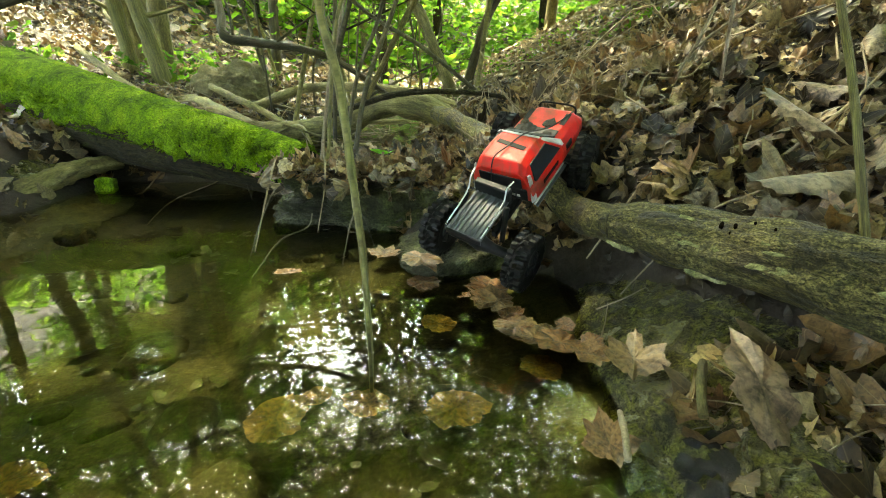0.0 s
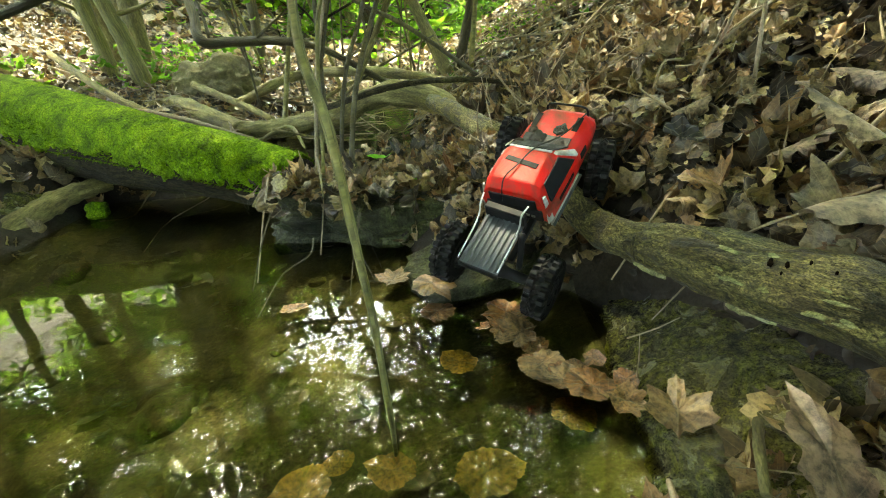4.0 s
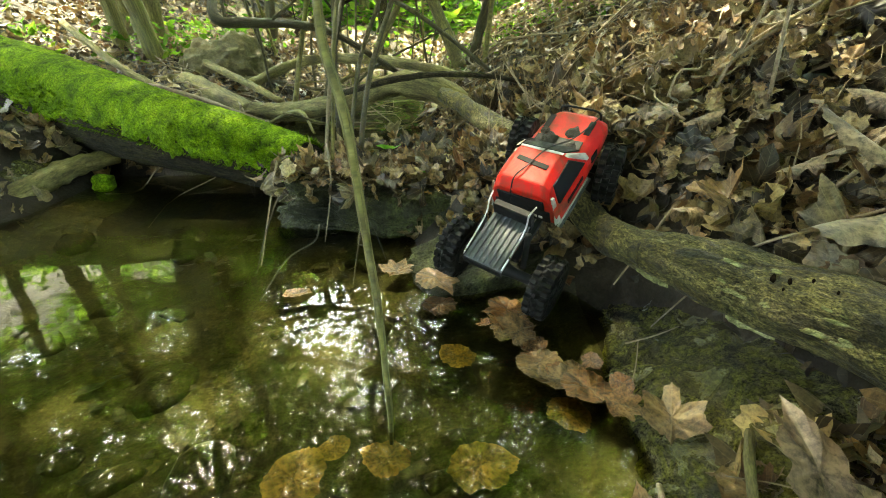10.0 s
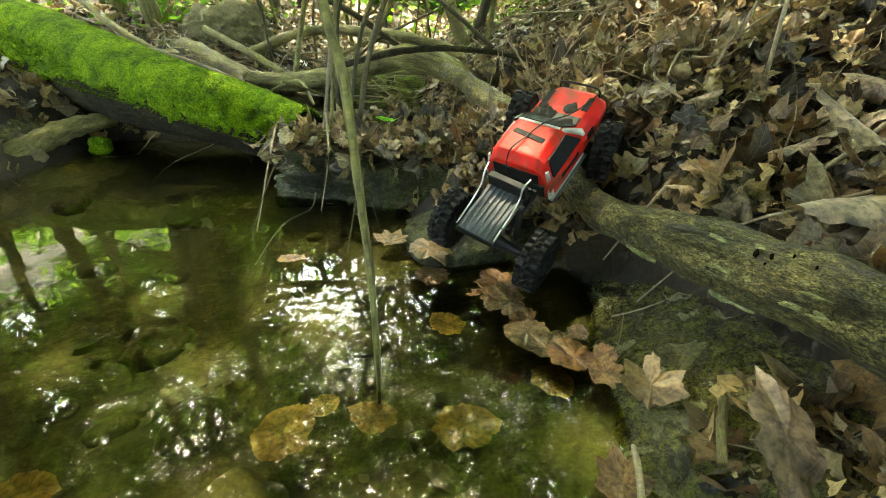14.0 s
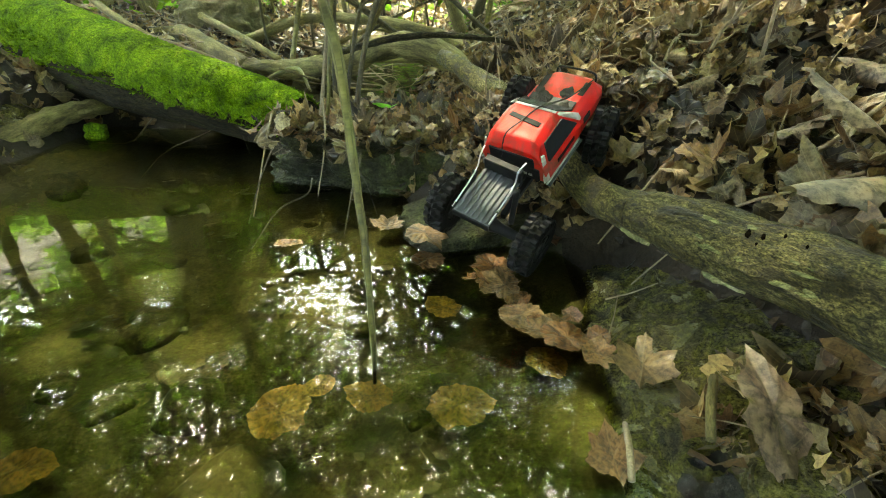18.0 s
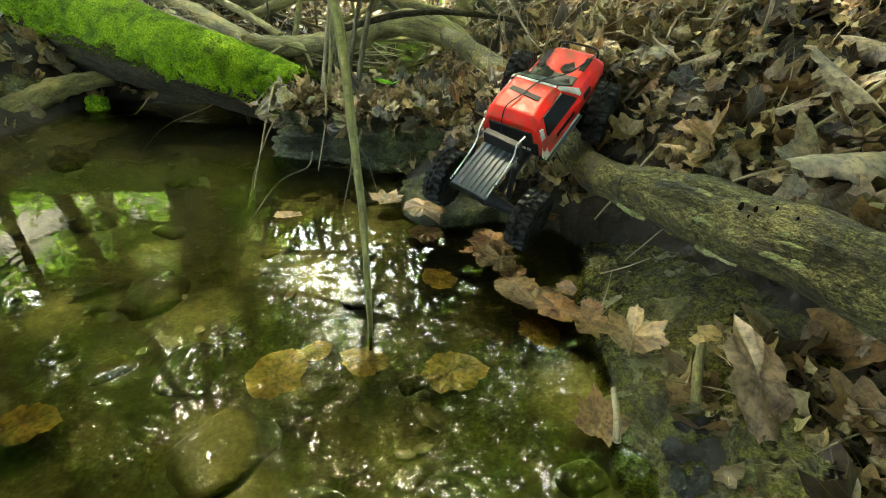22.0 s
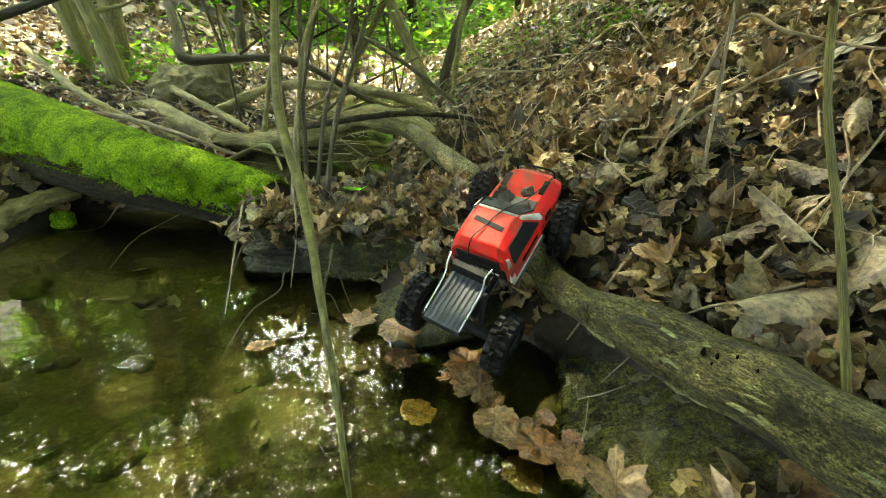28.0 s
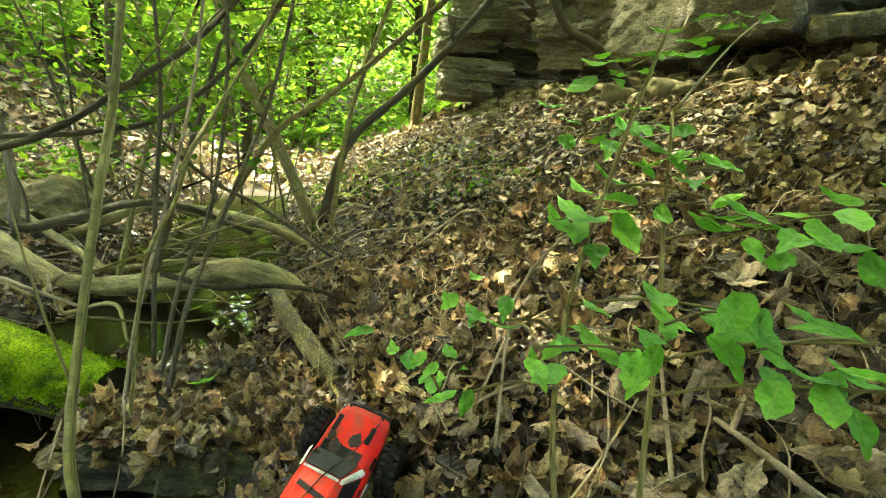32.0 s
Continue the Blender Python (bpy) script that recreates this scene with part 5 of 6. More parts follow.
def wheel_parts(parent):
    """Chunky lugged tyre and a spoked rim, about the y axis."""
    bm = bmesh.new()
    prof = [(0.030, -0.021), (0.046, -0.024), (0.052, -0.0215), (0.0535, -0.020), (0.0545, -0.0085), (0.0545, -0.0075), (0.055, 0.0), (0.0545, 0.0075), (0.0545, 0.0085), (0.0535, 0.020), (0.052, 0.0215), (0.046, 0.024), (0.030, 0.021)]
    n = 110

    def lug(k, j):
        if not 2 <= j <= 10:
            return 0.0
        if j in (5, 7):
            return 0.0
        sh = (k + (0 if j < 5 else 2 if j == 6 else 4)) % 5
        return 0.0068 if sh in (0, 1, 2) else 0.0

    rows = [[bm.verts.new(((r + lug(k, j)) * math.cos(2 * math.pi * k / n), y, (r + lug(k, j)) * math.sin(2 * math.pi * k / n))) for j, (r, y) in enumerate(prof)] for k in range(n)]
    for k in range(n):
        a, b = rows[k], rows[(k + 1) % n]
        for j in range(len(prof) - 1):
            bm.faces.new((a[j], a[j + 1], b[j + 1], b[j]))
    bmesh.ops.recalc_face_normals(bm, faces=bm.faces)
    tyre = part("tyre", bm, M_RUBBER, parent, "black lugged rubber tyre")
    bm = bmesh.new()
    for y in (-0.018, 0.018):
        bmesh.ops.create_cone(bm, cap_ends=True, segments=28, radius1=0.030, radius2=0.026, depth=0.010, matrix=Matrix.Translation((0, y, 0)) @ Matrix.Rotation(math.copysign(math.pi / 2, -y), 4, "X"))
    for k in range(6):
        bmesh.ops.create_cube(bm, size=1.0, matrix=Matrix.Rotation(k * math.pi / 3, 4, "Y") @ Matrix.Translation((0.015, 0, 0)) @ Matrix.Diagonal((0.024, 0.050, 0.006, 1)))
    bmesh.ops.create_cone(bm, cap_ends=True, segments=6, radius1=0.006, radius2=0.006, depth=0.056, matrix=Matrix.Rotation(math.pi / 2, 4, "X"))
    part("rim", bm, M_BLACKPL, parent, "black spoked rim")


for _x in (-0.15, 0.15):
    for _s in (-1, 1):
        _w = new("wheel")
        _w.parent = truck
        _w.location = (_x, _s * 0.105, 0.058 if _x > 0 else 0.030)
        _w.scale = (1.08, 1.0, 1.08)
        _w.rotation_euler = (0, 0.3 * _s + _x, radians(9) if _x > 0 else 0)
        wheel_parts(_w)

# ---------- leaf litter ----------
def litter_points(n, box, rng, keep):
    x, y = rng.uniform(box[0], box[1], n), rng.uniform(box[2], box[3], n)
    ok = keep(x, y)
    return x[ok], y[ok]


def off_log(x, y):
    """True where no log or branch lies."""
    d = np.full(np.shape(x), 9.0)
    for (ax, ay), (bx, by) in (((0.055, 1.92), (0.205, 1.56)), ((0.205, 1.56), (0.33, 0.915)), ((0.33, 0.915), (0.473, 0.60)), ((0.473, 0.60), (0.70, 0.06))):
        u = np.clip(((x - ax) * (bx - ax) + (y - ay) * (by - ay)) / ((bx - ax) ** 2 + (by - ay) ** 2), 0, 1)
        d = np.minimum(d, np.hypot(x - ax - u * (bx - ax), y - ay - u * (by - ay)))
    return d > 0.048


def creek_bare(x, y):
    d = np.abs(x + 0.55)
    return ~((y > 2.0) & (y < 6.8) & (d < 0.36))


litter = thing("leaf_litter", (0.6, 1.2, 0.3), "deep layer of curled brown dead leaves on the slope", "dead leaves", kind="stuff")
_g = np.random.default_rng(31)
# rotting under-layer; its near-black colour paints shade into the litter's gaps
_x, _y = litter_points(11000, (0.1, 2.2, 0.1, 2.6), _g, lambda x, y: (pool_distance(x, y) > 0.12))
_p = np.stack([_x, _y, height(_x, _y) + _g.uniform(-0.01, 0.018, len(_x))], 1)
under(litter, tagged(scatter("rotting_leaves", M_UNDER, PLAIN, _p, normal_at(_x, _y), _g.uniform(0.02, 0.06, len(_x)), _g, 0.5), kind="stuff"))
_x, _y = litter_points(9000, (0.1, 2.2, 0.1, 2.6), _g, lambda x, y: (pool_distance(x, y) > 0.14) & off_log(x, y))
_p = np.stack([_x, _y, height(_x, _y) + _g.uniform(0.0, 0.035, len(_x))], 1)
under(litter, tagged(scatter("leaf_chips", M_LITTER, PLAIN, _p, normal_at(_x, _y), _g.uniform(0.008, 0.025, len(_x)), _g, 0.9), kind="stuff"))
_x, _y = litter_points(6200, (0.1, 2.0, 0.1, 2.4), _g, lambda x, y: (pool_distance(x, y) > 0.14) & off_log(x, y))
_p = np.stack([_x, _y, height(_x, _y) + _g.uniform(0.0, 0.05, len(_x))], 1)
under(litter, tagged(scatter("near_leaves", M_LITTER, FINE, _p, normal_at(_x, _y), _g.uniform(0.02, 0.06, len(_x)) + 0.045 * _g.random(len(_x)) ** 3, _g, 0.75), kind="stuff"))
_x, _y = litter_points(3600, (-0.75, 0.35, 1.35, 2.5), _g, lambda x, y: (pool_distance(x, y) > 0.06) & ((y < 2.05) | (x > -0.05)) & off_log(x, y))
_p = np.stack([_x, _y, height(_x, _y) + _g.uniform(0.0, 0.045, len(_x))], 1)
under(litter, tagged(scatter("near_leaves", M_LITTER, FINE, _p, normal_at(_x, _y), _g.uniform(0.03, 0.07, len(_x)), _g, 0.36), kind="stuff"))
_x, _y = litter_points(22000, (-4.5, 5.0, 1.9, 7.5), _g, lambda x, y: creek_bare(x, y) & (pool_distance(x, y) > 0.3))
_p = np.stack([_x, _y, height(_x, _y) + _g.uniform(0.0, 0.035, len(_x))], 1)
under(litter, tagged(scatter("far_leaves", M_LITTER, PLAIN, _p, normal_at(_x, _y), _g.uniform(0.03, 0.10, len(_x)), _g, 0.8), kind="stuff"))
# the same under-layer farther off, gap shade in its colour
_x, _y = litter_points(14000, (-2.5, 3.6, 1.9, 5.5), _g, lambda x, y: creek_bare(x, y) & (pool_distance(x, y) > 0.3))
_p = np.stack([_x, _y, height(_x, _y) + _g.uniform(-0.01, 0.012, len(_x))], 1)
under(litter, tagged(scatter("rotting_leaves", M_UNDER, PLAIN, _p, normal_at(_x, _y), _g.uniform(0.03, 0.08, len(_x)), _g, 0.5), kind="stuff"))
_x, _y = litter_points(5000, (-5.0, 5.0, -2.5, 3.0), _g, lambda x, y: ((x > 1.9) | (x < -1.5) | (y < -0.7)) & (pool_distance(x, y) > 0.03))
_p = np.stack([_x, _y, height(_x, _y) + _g.uniform(0.0, 0.03, len(_x))], 1)
under(litter, tagged(scatter("far_leaves", M_LITTER, PLAIN, _p, normal_at(_x, _y), _g.uniform(0.06, 0.13, len(_x)), _g, 0.4), kind="stuff"))

_x, _y = litter_points(420, (0.28, 0.75, 0.1, 0.55), _g, lambda x, y: x > 0.33)
_p = np.stack([_x, _y, height(_x, _y) + _g.uniform(0.01, 0.03, len(_x))], 1)
under(litter, tagged(scatter("near_leaves", M_LITTER, FINE, _p, normal_at(_x, _y), _g.uniform(0.04, 0.10, len(_x)), _g, 0.4), kind="stuff"))
for _bx, _n, _lo, _hi in (((0.02, 0.34, 1.10, 1.5), 560, 0.025, 0.06), ((1.8, 4.2, 0.3, 4.0), 7000, 0.03, 0.09), ((-2.4, -1.25, 1.2, 2.5), 600, 0.03, 0.08)):
    _x, _y = litter_points(_n, _bx, _g, lambda x, y: (pool_distance(x, y) > 0.03) & off_log(x, y))
    _p = np.stack([_x, _y, height(_x, _y) + _g.uniform(0.0, 0.025, len(_x))], 1)
    under(litter, tagged(scatter("bank_leaves", M_LITTER, FINE if _n < 1000 else PLAIN, _p, normal_at(_x, _y), _g.uniform(_lo, _hi, len(_x)), _g, 0.6), kind="stuff"))
_x, _y = litter_points(520, (0.26, 0.62, 0.28, 0.62), _g, lambda x, y: (x > 0.30 + 0.25 * (y - 0.28)) & off_log(x, y))
_p = np.stack([_x, _y, height(_x, _y) + _g.uniform(0.03, 0.05, len(_x))], 1)
under(litter, tagged(scatter("leaf_chips", M_LITTER, FINE, _p, normal_at(_x, _y), _g.uniform(0.012, 0.05, len(_x)), _g, 0.6), kind="stuff"))
_x, _y = litter_points(10000, (-9.0, 7.0, 6.0, 17.0), _g, lambda x, y: x > -99)
_p = np.stack([_x, _y, height(_x, _y) + _g.uniform(0.0, 0.06, len(_x))], 1)
under(litter, tagged(scatter("far_leaves", M_LITTER, CHEAP, _p, normal_at(_x, _y), _g.uniform(0.10, 0.22, len(_x)), _g, 0.5), kind="stuff"))
# leaves heaped on the ledge, on the spit and at the log's end
HEAPS = [((-0.18, 1.50), (0.24, 0.09), 0.155, 260), ((-0.46, 1.58), (0.10, 0.07), 0.15, 90), ((0.11, 1.20), (0.11, 0.07), 0.070, 110), ((0.10, 1.40), (0.12, 0.12), 0.10, 200), ((-0.1, 1.75), (0.25, 0.14), 0.15, 260), ((0.30, 1.10), (0.05, 0.05), 0.09, 40)]
for (_cx, _cy), (_sx, _sy), _cz, _n in HEAPS:
    _x, _y = _cx + _g.normal(0, _sx * 0.6, _n), _cy + _g.normal(0, _sy * 0.6, _n)
    _p = np.stack([_x, _y, _cz + _g.uniform(-0.015, 0.03, _n)], 1)
    under(litter, tagged(scatter("heaped_leaves", M_LITTER, FINE, _p, np.tile((0, -0.25, 1.0), (_n, 1)), _g.uniform(0.035, 0.08, _n), _g, 0.33), kind="stuff"))


def twig_field(name, n, box, seed, r, length, label, up=0.03, group=""):
    """Thin bent dry twigs strewn over the litter, joined."""
    rng = np.random.default_rng(seed)
    vs, fs, o = [], [], 0
    while n:
        x, y = rng.uniform(box[0], box[1]), rng.uniform(box[2], box[3])
        if pool_distance(np.array(x), np.array(y)) < 0.08 or (y < 1.15 and x < 0.50 + (0.93 - y) * 0.40):
            continue
        n -= 1
        a, l = rng.uniform(0, 2 * math.pi), rng.uniform(*length)
        d = np.array((math.cos(a), math.sin(a), 0)) * l
        pts = []
        for q in (0, 0.35, 0.7, 1.0):
            p = np.array((x, y, 0)) + d * q + rng.normal(0, 0.06 * l, 3)
            p[2] = float(height(p[0], p[1])) + up + rng.uniform(0, 0.03) + q * rng.uniform(0, 0.3) * l * (rng.random() < 0.3)
            pts.append(p)
        w = rng.uniform(*r)
        v, f = tube_data(pts, (w, w * 0.8, w * 0.4), seg=4, n=9, rough=0.1, cap=False)
        if group:
            tagged(mesh_ob(name, v, f, M_TWIG), label, "twig", group)
            continue
        vs += v
        fs.append(np.array(f) + o)
        o += len(v)
    if group:
        return None
    ob = mesh_ob(name, np.array(vs), np.vstack(fs), M_TWIG)
    return tagged(ob, label, "twigs", kind="stuff")


twig_field("twig", 190, (0.15, 1.9, 0.2, 2.6), 41, (0.0010, 0.0032), (0.08, 0.36), "thin dry twig lying on the dead leaves", 0.045, "twigs on the slope")
twig_field("bank_twigs", 120, (-2.6, 0.2, 1.75, 4.2), 42, (0.0015, 0.006), (0.12, 0.6), "dry twigs strewn along the creek")
twig_field("far_twigs", 160, (0.0, 3.5, 2.4, 5.5), 43, (0.002, 0.007), (0.2, 0.8), "dry sticks lying on the upper slope")

# leaves that stand out
_cw = np.random.default_rng(71)
LEAF_D = [leaf_mesh(crumpled(s, _cw), M_DEAD) for s in FINE]
LEAF_T = [leaf_mesh(crumpled(s, _cw), M_TANLEAF) for s in WHOLE]


def rolled(shape, r):
    """A blade rolled about its midrib."""
    v, f, uv = shape
    q = v[:, 1] / r
    w = np.stack([v[:, 0], np.sin(q) * (r + v[:, 2] * 0.3), (np.cos(q) - 1) * r + v[:, 2] * 0.3], 1)
    return w, f, uv


LEAF_R = [leaf_mesh(rolled(crumpled(s, _cw), 0.20), M_TANLEAF) for s in WHOLE]
_lw = np.random.default_rng(6)
LEAF_W = [leaf_mesh(crumpled(leaf_shape(k, _lw, True, 0.25, 0.08, 0.25), _cw, relief=0.045), M_WETLEAF) for k in ("plane", "maple", "round", "plane", "round", "plane", "maple", "round")]


LEAF_S = [leaf_mesh(crumpled(leaf_shape("round", _lw, True, 0.15, 0.05, 0.0), _cw, relief=0.02), M_SUNKLEAF) for _ in range(3)]


def single_leaf(name, me, loc, size, turn, label, group=""):
    ob = new(name, me)
    ob.matrix_world = pose(*loc, *turn) @ Matrix.Scale(size, 4)
    return tagged(ob, label, "leaf", group)


single_leaf("dead_leaf", LEAF_W[0], (0.290, 0.600, 0.056), 0.085, (0, -24, 70), "pale brown lobed leaf lying on the wet rock")
single_leaf("dead_leaf", LEAF_T[2], (0.385, 0.470, 0.105), 0.150, (8, -24, 84), "large mottled tan leaf at the foot of the log")
single_leaf("dead_leaf", LEAF_R[2], (0.56, 0.69, 0.32), 0.20, (-8, -4, 8), "large curled tan leaf beside the log")
single_leaf("dead_leaf", LEAF_R[2], (0.60, 0.80, 0.40), 0.15, (-20, 30, -60), "pale olive-tan leaf curled over the litter")
single_leaf("dead_leaf", LEAF_R[1], (0.66, 0.62, 0.36), 0.19, (-12, -8, 30), "broad brown leaf lying beside the log")
single_leaf("dead_leaf", LEAF_R[0], (0.40, 0.88, 0.265), 0.085, (0, 10, 30), "orange-brown leaf resting on the log")
FLOATING = [((0.115, 0.868, 0.016), 0.085, 203, "pale tan soaked leaf washed against the rock"), ((0.138, 0.775, 0.010), 0.105, 41, "orange soaked leaf lying in the shallows"), ((0.205, 0.700, 0.022), 0.100, 118, "curled tan leaf washed against the rock"),
            ((-0.055, 1.045, 0.040), 0.110, 305, "yellowish tan leaf at the stone's tip"), ((-0.150, 1.110, 0.025), 0.085, 70, "dark soaked leaf at the stone's tip"), ((-0.045, 0.985, 0.004), 0.085, 12, "orange leaf sunk at the stone's tip"),
            ((0.100, 0.955, 0.008), 0.110, 250, "orange maple leaf soaked in the shallows"), ((0.165, 0.735, 0.012), 0.080, 160, "brown soaked leaf lying in the shallows"), ((0.095, 0.910, 0.006), 0.080, 99, "brown soaked leaf lying in the shallows"),
            ((-0.384, 1.045, 0.003), 0.070, 30, "brown leaf afloat on the pool"), ((0.235, 1.06, 0.03), 0.090, 110, "brown leaf at the foot of the log"), ((0.24, 0.655, 0.03), 0.065, 330, "tan leaf scrap on the wet rock")]
for _k, (_a, _sz, _t, _lb) in enumerate(FLOATING):
    single_leaf("floating_leaf", LEAF_W[(0, 2, 1, 3, 5, 2, 6, 4, 0, 4, 3, 5)[_k]], _a, _sz, (7 * (_k % 3 - 1), 6 * (_k % 2), _t), _lb, "leaves at the water's edge")
for _k, (_a, _sz, _t) in enumerate((((-0.263, 0.59, -0.045), 0.118, 75), ((0.021, 0.60, -0.035), 0.112, 10), ((-0.126, 0.62, -0.04), 0.085, 160), ((-0.215, 0.65, -0.05), 0.060, 220), ((-0.62, 0.50, -0.08), 0.10, 10), ((0.14, 0.43, -0.05), 0.10, 90), ((0.17, 0.68, -0.012), 0.085, 300), ((-0.01, 0.84, -0.02), 0.085, 130))):
    single_leaf("sunken_leaf", LEAF_S[_k % 3], _a, _sz, (0, 0, _t), "golden-brown leaf sunk on the pool's bed", "sunken leaves")

_hl = np.random.default_rng(52)
for _k in range(9):
    single_leaf("dead_leaf", LEAF_D[_k % 12], (-0.56 + 0.065 * _k, 1.40 - 0.008 * _k + _hl.normal(0, 0.01), 0.13 + _hl.uniform(-0.01, 0.03)), _hl.uniform(0.075, 0.11), (-62 + _hl.normal(0, 14), _hl.normal(0, 20), _hl.uniform(-120, -60)), "large tan lobed leaf hanging over the ledge", "leaves over the ledge")
# broad curled leaves beside the log
for _k in range(24):
    _y = _hl.uniform(0.30, 1.15)
    _x = 0.47 + (0.93 - _y) * 0.36 + abs(_hl.normal(0, 0.14))
    _n = Vector(normal_at(_x, _y)) + Vector(_hl.normal(0, 0.35, 3))
    _ob = new("leaf", (LEAF_R if _k % 3 else LEAF_T)[_k % 3 - 1] if _k % 2 else LEAF_D[_k % 12])
    _ob.matrix_world = Matrix.Translation((_x, _y, float(height(_x, _y)) + _hl.uniform(0.035, 0.07))) @ _n.to_track_quat("Z", "Y").to_matrix().to_4x4() @ pose(0, 0, 0, 0, 0, _hl.uniform(0, 360)) @ Matrix.Scale(_hl.uniform(0.075, 0.12), 4)
    under(litter, _ob)
# the leaves on top of the litter, one by one
for _k in range(240):
    _x = 0.36 + 1.1 * _hl.random() ** 1.4
    _y = 0.3 + 1.6 * _hl.random()
    if pool_distance(np.array(_x), np.array(_y)) < 0.16 or _x < 0.42 + (0.93 - _y) * 0.36:
        continue
    _n = Vector(normal_at(_x, _y)) + Vector(_hl.normal(0, 0.3, 3))
    _ob = new("leaf", LEAF_D[_k % 12])
    _ob.matrix_world = Matrix.Translation((_x, _y, float(height(_x, _y)) + _hl.uniform(0.02, 0.05))) @ _n.to_track_quat("Z", "Y").to_matrix().to_4x4() @ pose(0, 0, 0, 0, 0, _hl.uniform(0, 360)) @ Matrix.Scale(_hl.uniform(0.035, 0.07) + 0.03 * _hl.random() ** 5, 4)
    under(litter, _ob)

# saplings with fresh leaves on the near bank
LEAF_G = [leaf_mesh(leaf_shape("pointed", np.random.default_rng(60 + k), True, 0.4, 0.04, 0.0), M_GREEN) for k in range(5)]
SPRAYS = [((0.90, 1.41, 1.22), (1.38, 1.35, 1.47), 9, 0.11), ((0.67, 1.10, 1.08), (0.96, 1.04, 1.14), 7, 0.10), ((0.52, 0.88, 0.94), (0.81, 0.83, 1.0), 6, 0.105), ((0.78, 0.9, 1.03), (0.89, 0.87, 1.05), 3, 0.10),
          ((0.74, 0.72, 0.96), (0.98, 0.68, 1.02), 6, 0.10), ((0.37, 0.73, 0.83), (0.42, 0.72, 0.84), 3, 0.055), ((0.27, 0.67, 0.81), (0.32, 0.64, 0.78), 5, 0.045), ((0.43, 0.66, 0.83), (0.60, 0.61, 0.83), 6, 0.07),
          ((0.56, 0.59, 0.89), (0.65, 0.57, 0.91), 3, 0.08), ((0.61, 0.52, 0.89), (0.74, 0.49, 0.91), 4, 0.075), ((0.68, 0.47, 0.85), (0.73, 0.46, 0.87), 2, 0.075)]
sapling = thing("sapling", (0.42, 0.58, 0.30), "young sapling with fresh green toothed leaves", "sapling")
_sg = np.random.default_rng(77)
S1 = [(0.545, 0.535, 0.20), (0.521, 0.553, 0.30), (0.522, 0.628, 0.45), (0.519, 0.707, 0.60), (0.54, 0.773, 0.75), (0.589, 0.832, 0.90), (0.663, 0.879, 1.10), (0.74, 0.92, 1.3)]
S2 = [(0.56, 0.50, 0.21), (0.56, 0.54, 0.40), (0.611, 0.605, 0.50), (0.678, 0.705, 0.65), (0.743, 0.805, 0.80), (0.801, 0.911, 0.95), (0.86, 1.02, 1.15)]
under(sapling, limb("stem", S1, (0.0055, 0.005, 0.0045, 0.003), M_STEM, seg=8, n=40, seed=3))
under(sapling, limb("stem", S2, (0.0055, 0.005, 0.0035), M_STEM, seg=8, n=40, seed=4))
for _v in ([(0.519, 0.924, 0.45), (0.528, 0.952, 0.72), (0.563, 0.974, 0.807), (0.607, 0.965, 0.877), (0.661, 0.927, 0.956)], [(0.50, 1.009, 0.504), (0.566, 0.999, 0.689), (0.599, 0.911, 0.673), (0.646, 0.827, 0.653), (0.691, 0.747, 0.648)], [(0.48, 1.02, 0.45), (0.50, 1.009, 0.504), (0.571, 0.945, 0.585), (0.625, 0.861, 0.659)]):
    under(sapling, limb("side_stem", _v, (0.0034, 0.003, 0.002), M_TWIG, seg=6, n=30, rough=0.2, seed=6))
_all = np.vstack([spline(S1, 60), spline(S2, 60)])
for _a, _b, _n, _sz in SPRAYS:
    _a, _b = np.array(_a), np.array(_b)
    _near = _all[np.argmin(np.linalg.norm(_all - (_a * 0.3 + _b * 0.7), axis=1))]
    _curve = [_near, (_near + _b) / 2 + (0, 0, 0.015), _b, (_a + _b) / 2 + (0, 0, 0.01), _a]
    under(sapling, limb("twig", _curve, (0.003, 0.002, 0.0015), M_STEM, seg=6, n=26, seed=5))
    _n = round(_n * 2.4)
    for _k in range(_n):
        _p = _a + (_b - _a) * ((_k + 0.5) / _n) + _sg.normal(0, 0.028, 3)
        _ob = new("leaf", LEAF_G[_k % 5])
        _dir = math.degrees(math.atan2(*( _a - _b)[[1, 0]]))
        _ob.matrix_world = Matrix.Translation(_p) @ Matrix.Rotation(radians(_sg.normal(10, 9)), 4, "X") @ pose(0, 0, 0, _sg.normal(0, 9), _sg.normal(8, 7), _dir + (65 if _k % 2 else -65) + _sg.normal(0, 15)) @ Matrix.Scale(_sz * _sg.uniform(0.55, 1.05), 4) @ Matrix.Translation((0.45, 0, 0))
        under(sapling, _ob)

NEAR = [(1.03, 0.95), (1.08, 0.82), (0.94, 0.72), (1.30, 0.90), (1.12, 0.68), (0.86, 1.01), (0.80, 0.78), (1.22, 1.10), (0.98, 1.20), (1.42, 1.05), (0.74, 0.95), (0.90, 0.88), (0.70, 0.70), (1.16, 0.98)]
for _k, (_x, _y) in enumerate(NEAR):
    _n = Vector(normal_at(_x, _y)) + Vector(_sg.normal(0, 0.16, 3))
    _ob = new("dead_leaf", (LEAF_T + LEAF_R)[_k % 6])
    _ob.matrix_world = Matrix.Translation((_x, _y, float(height(_x, _y)) + 0.055)) @ _n.to_track_quat("Z", "Y").to_matrix().to_4x4() @ pose(0, 0, 0, 0, 0, 53 * _k) @ Matrix.Scale(0.10 + 0.012 * (_k % 5), 4)
    tagged(_ob, "broad tan dead leaf lying on the upper bank", "leaf", "broad leaves on the bank")
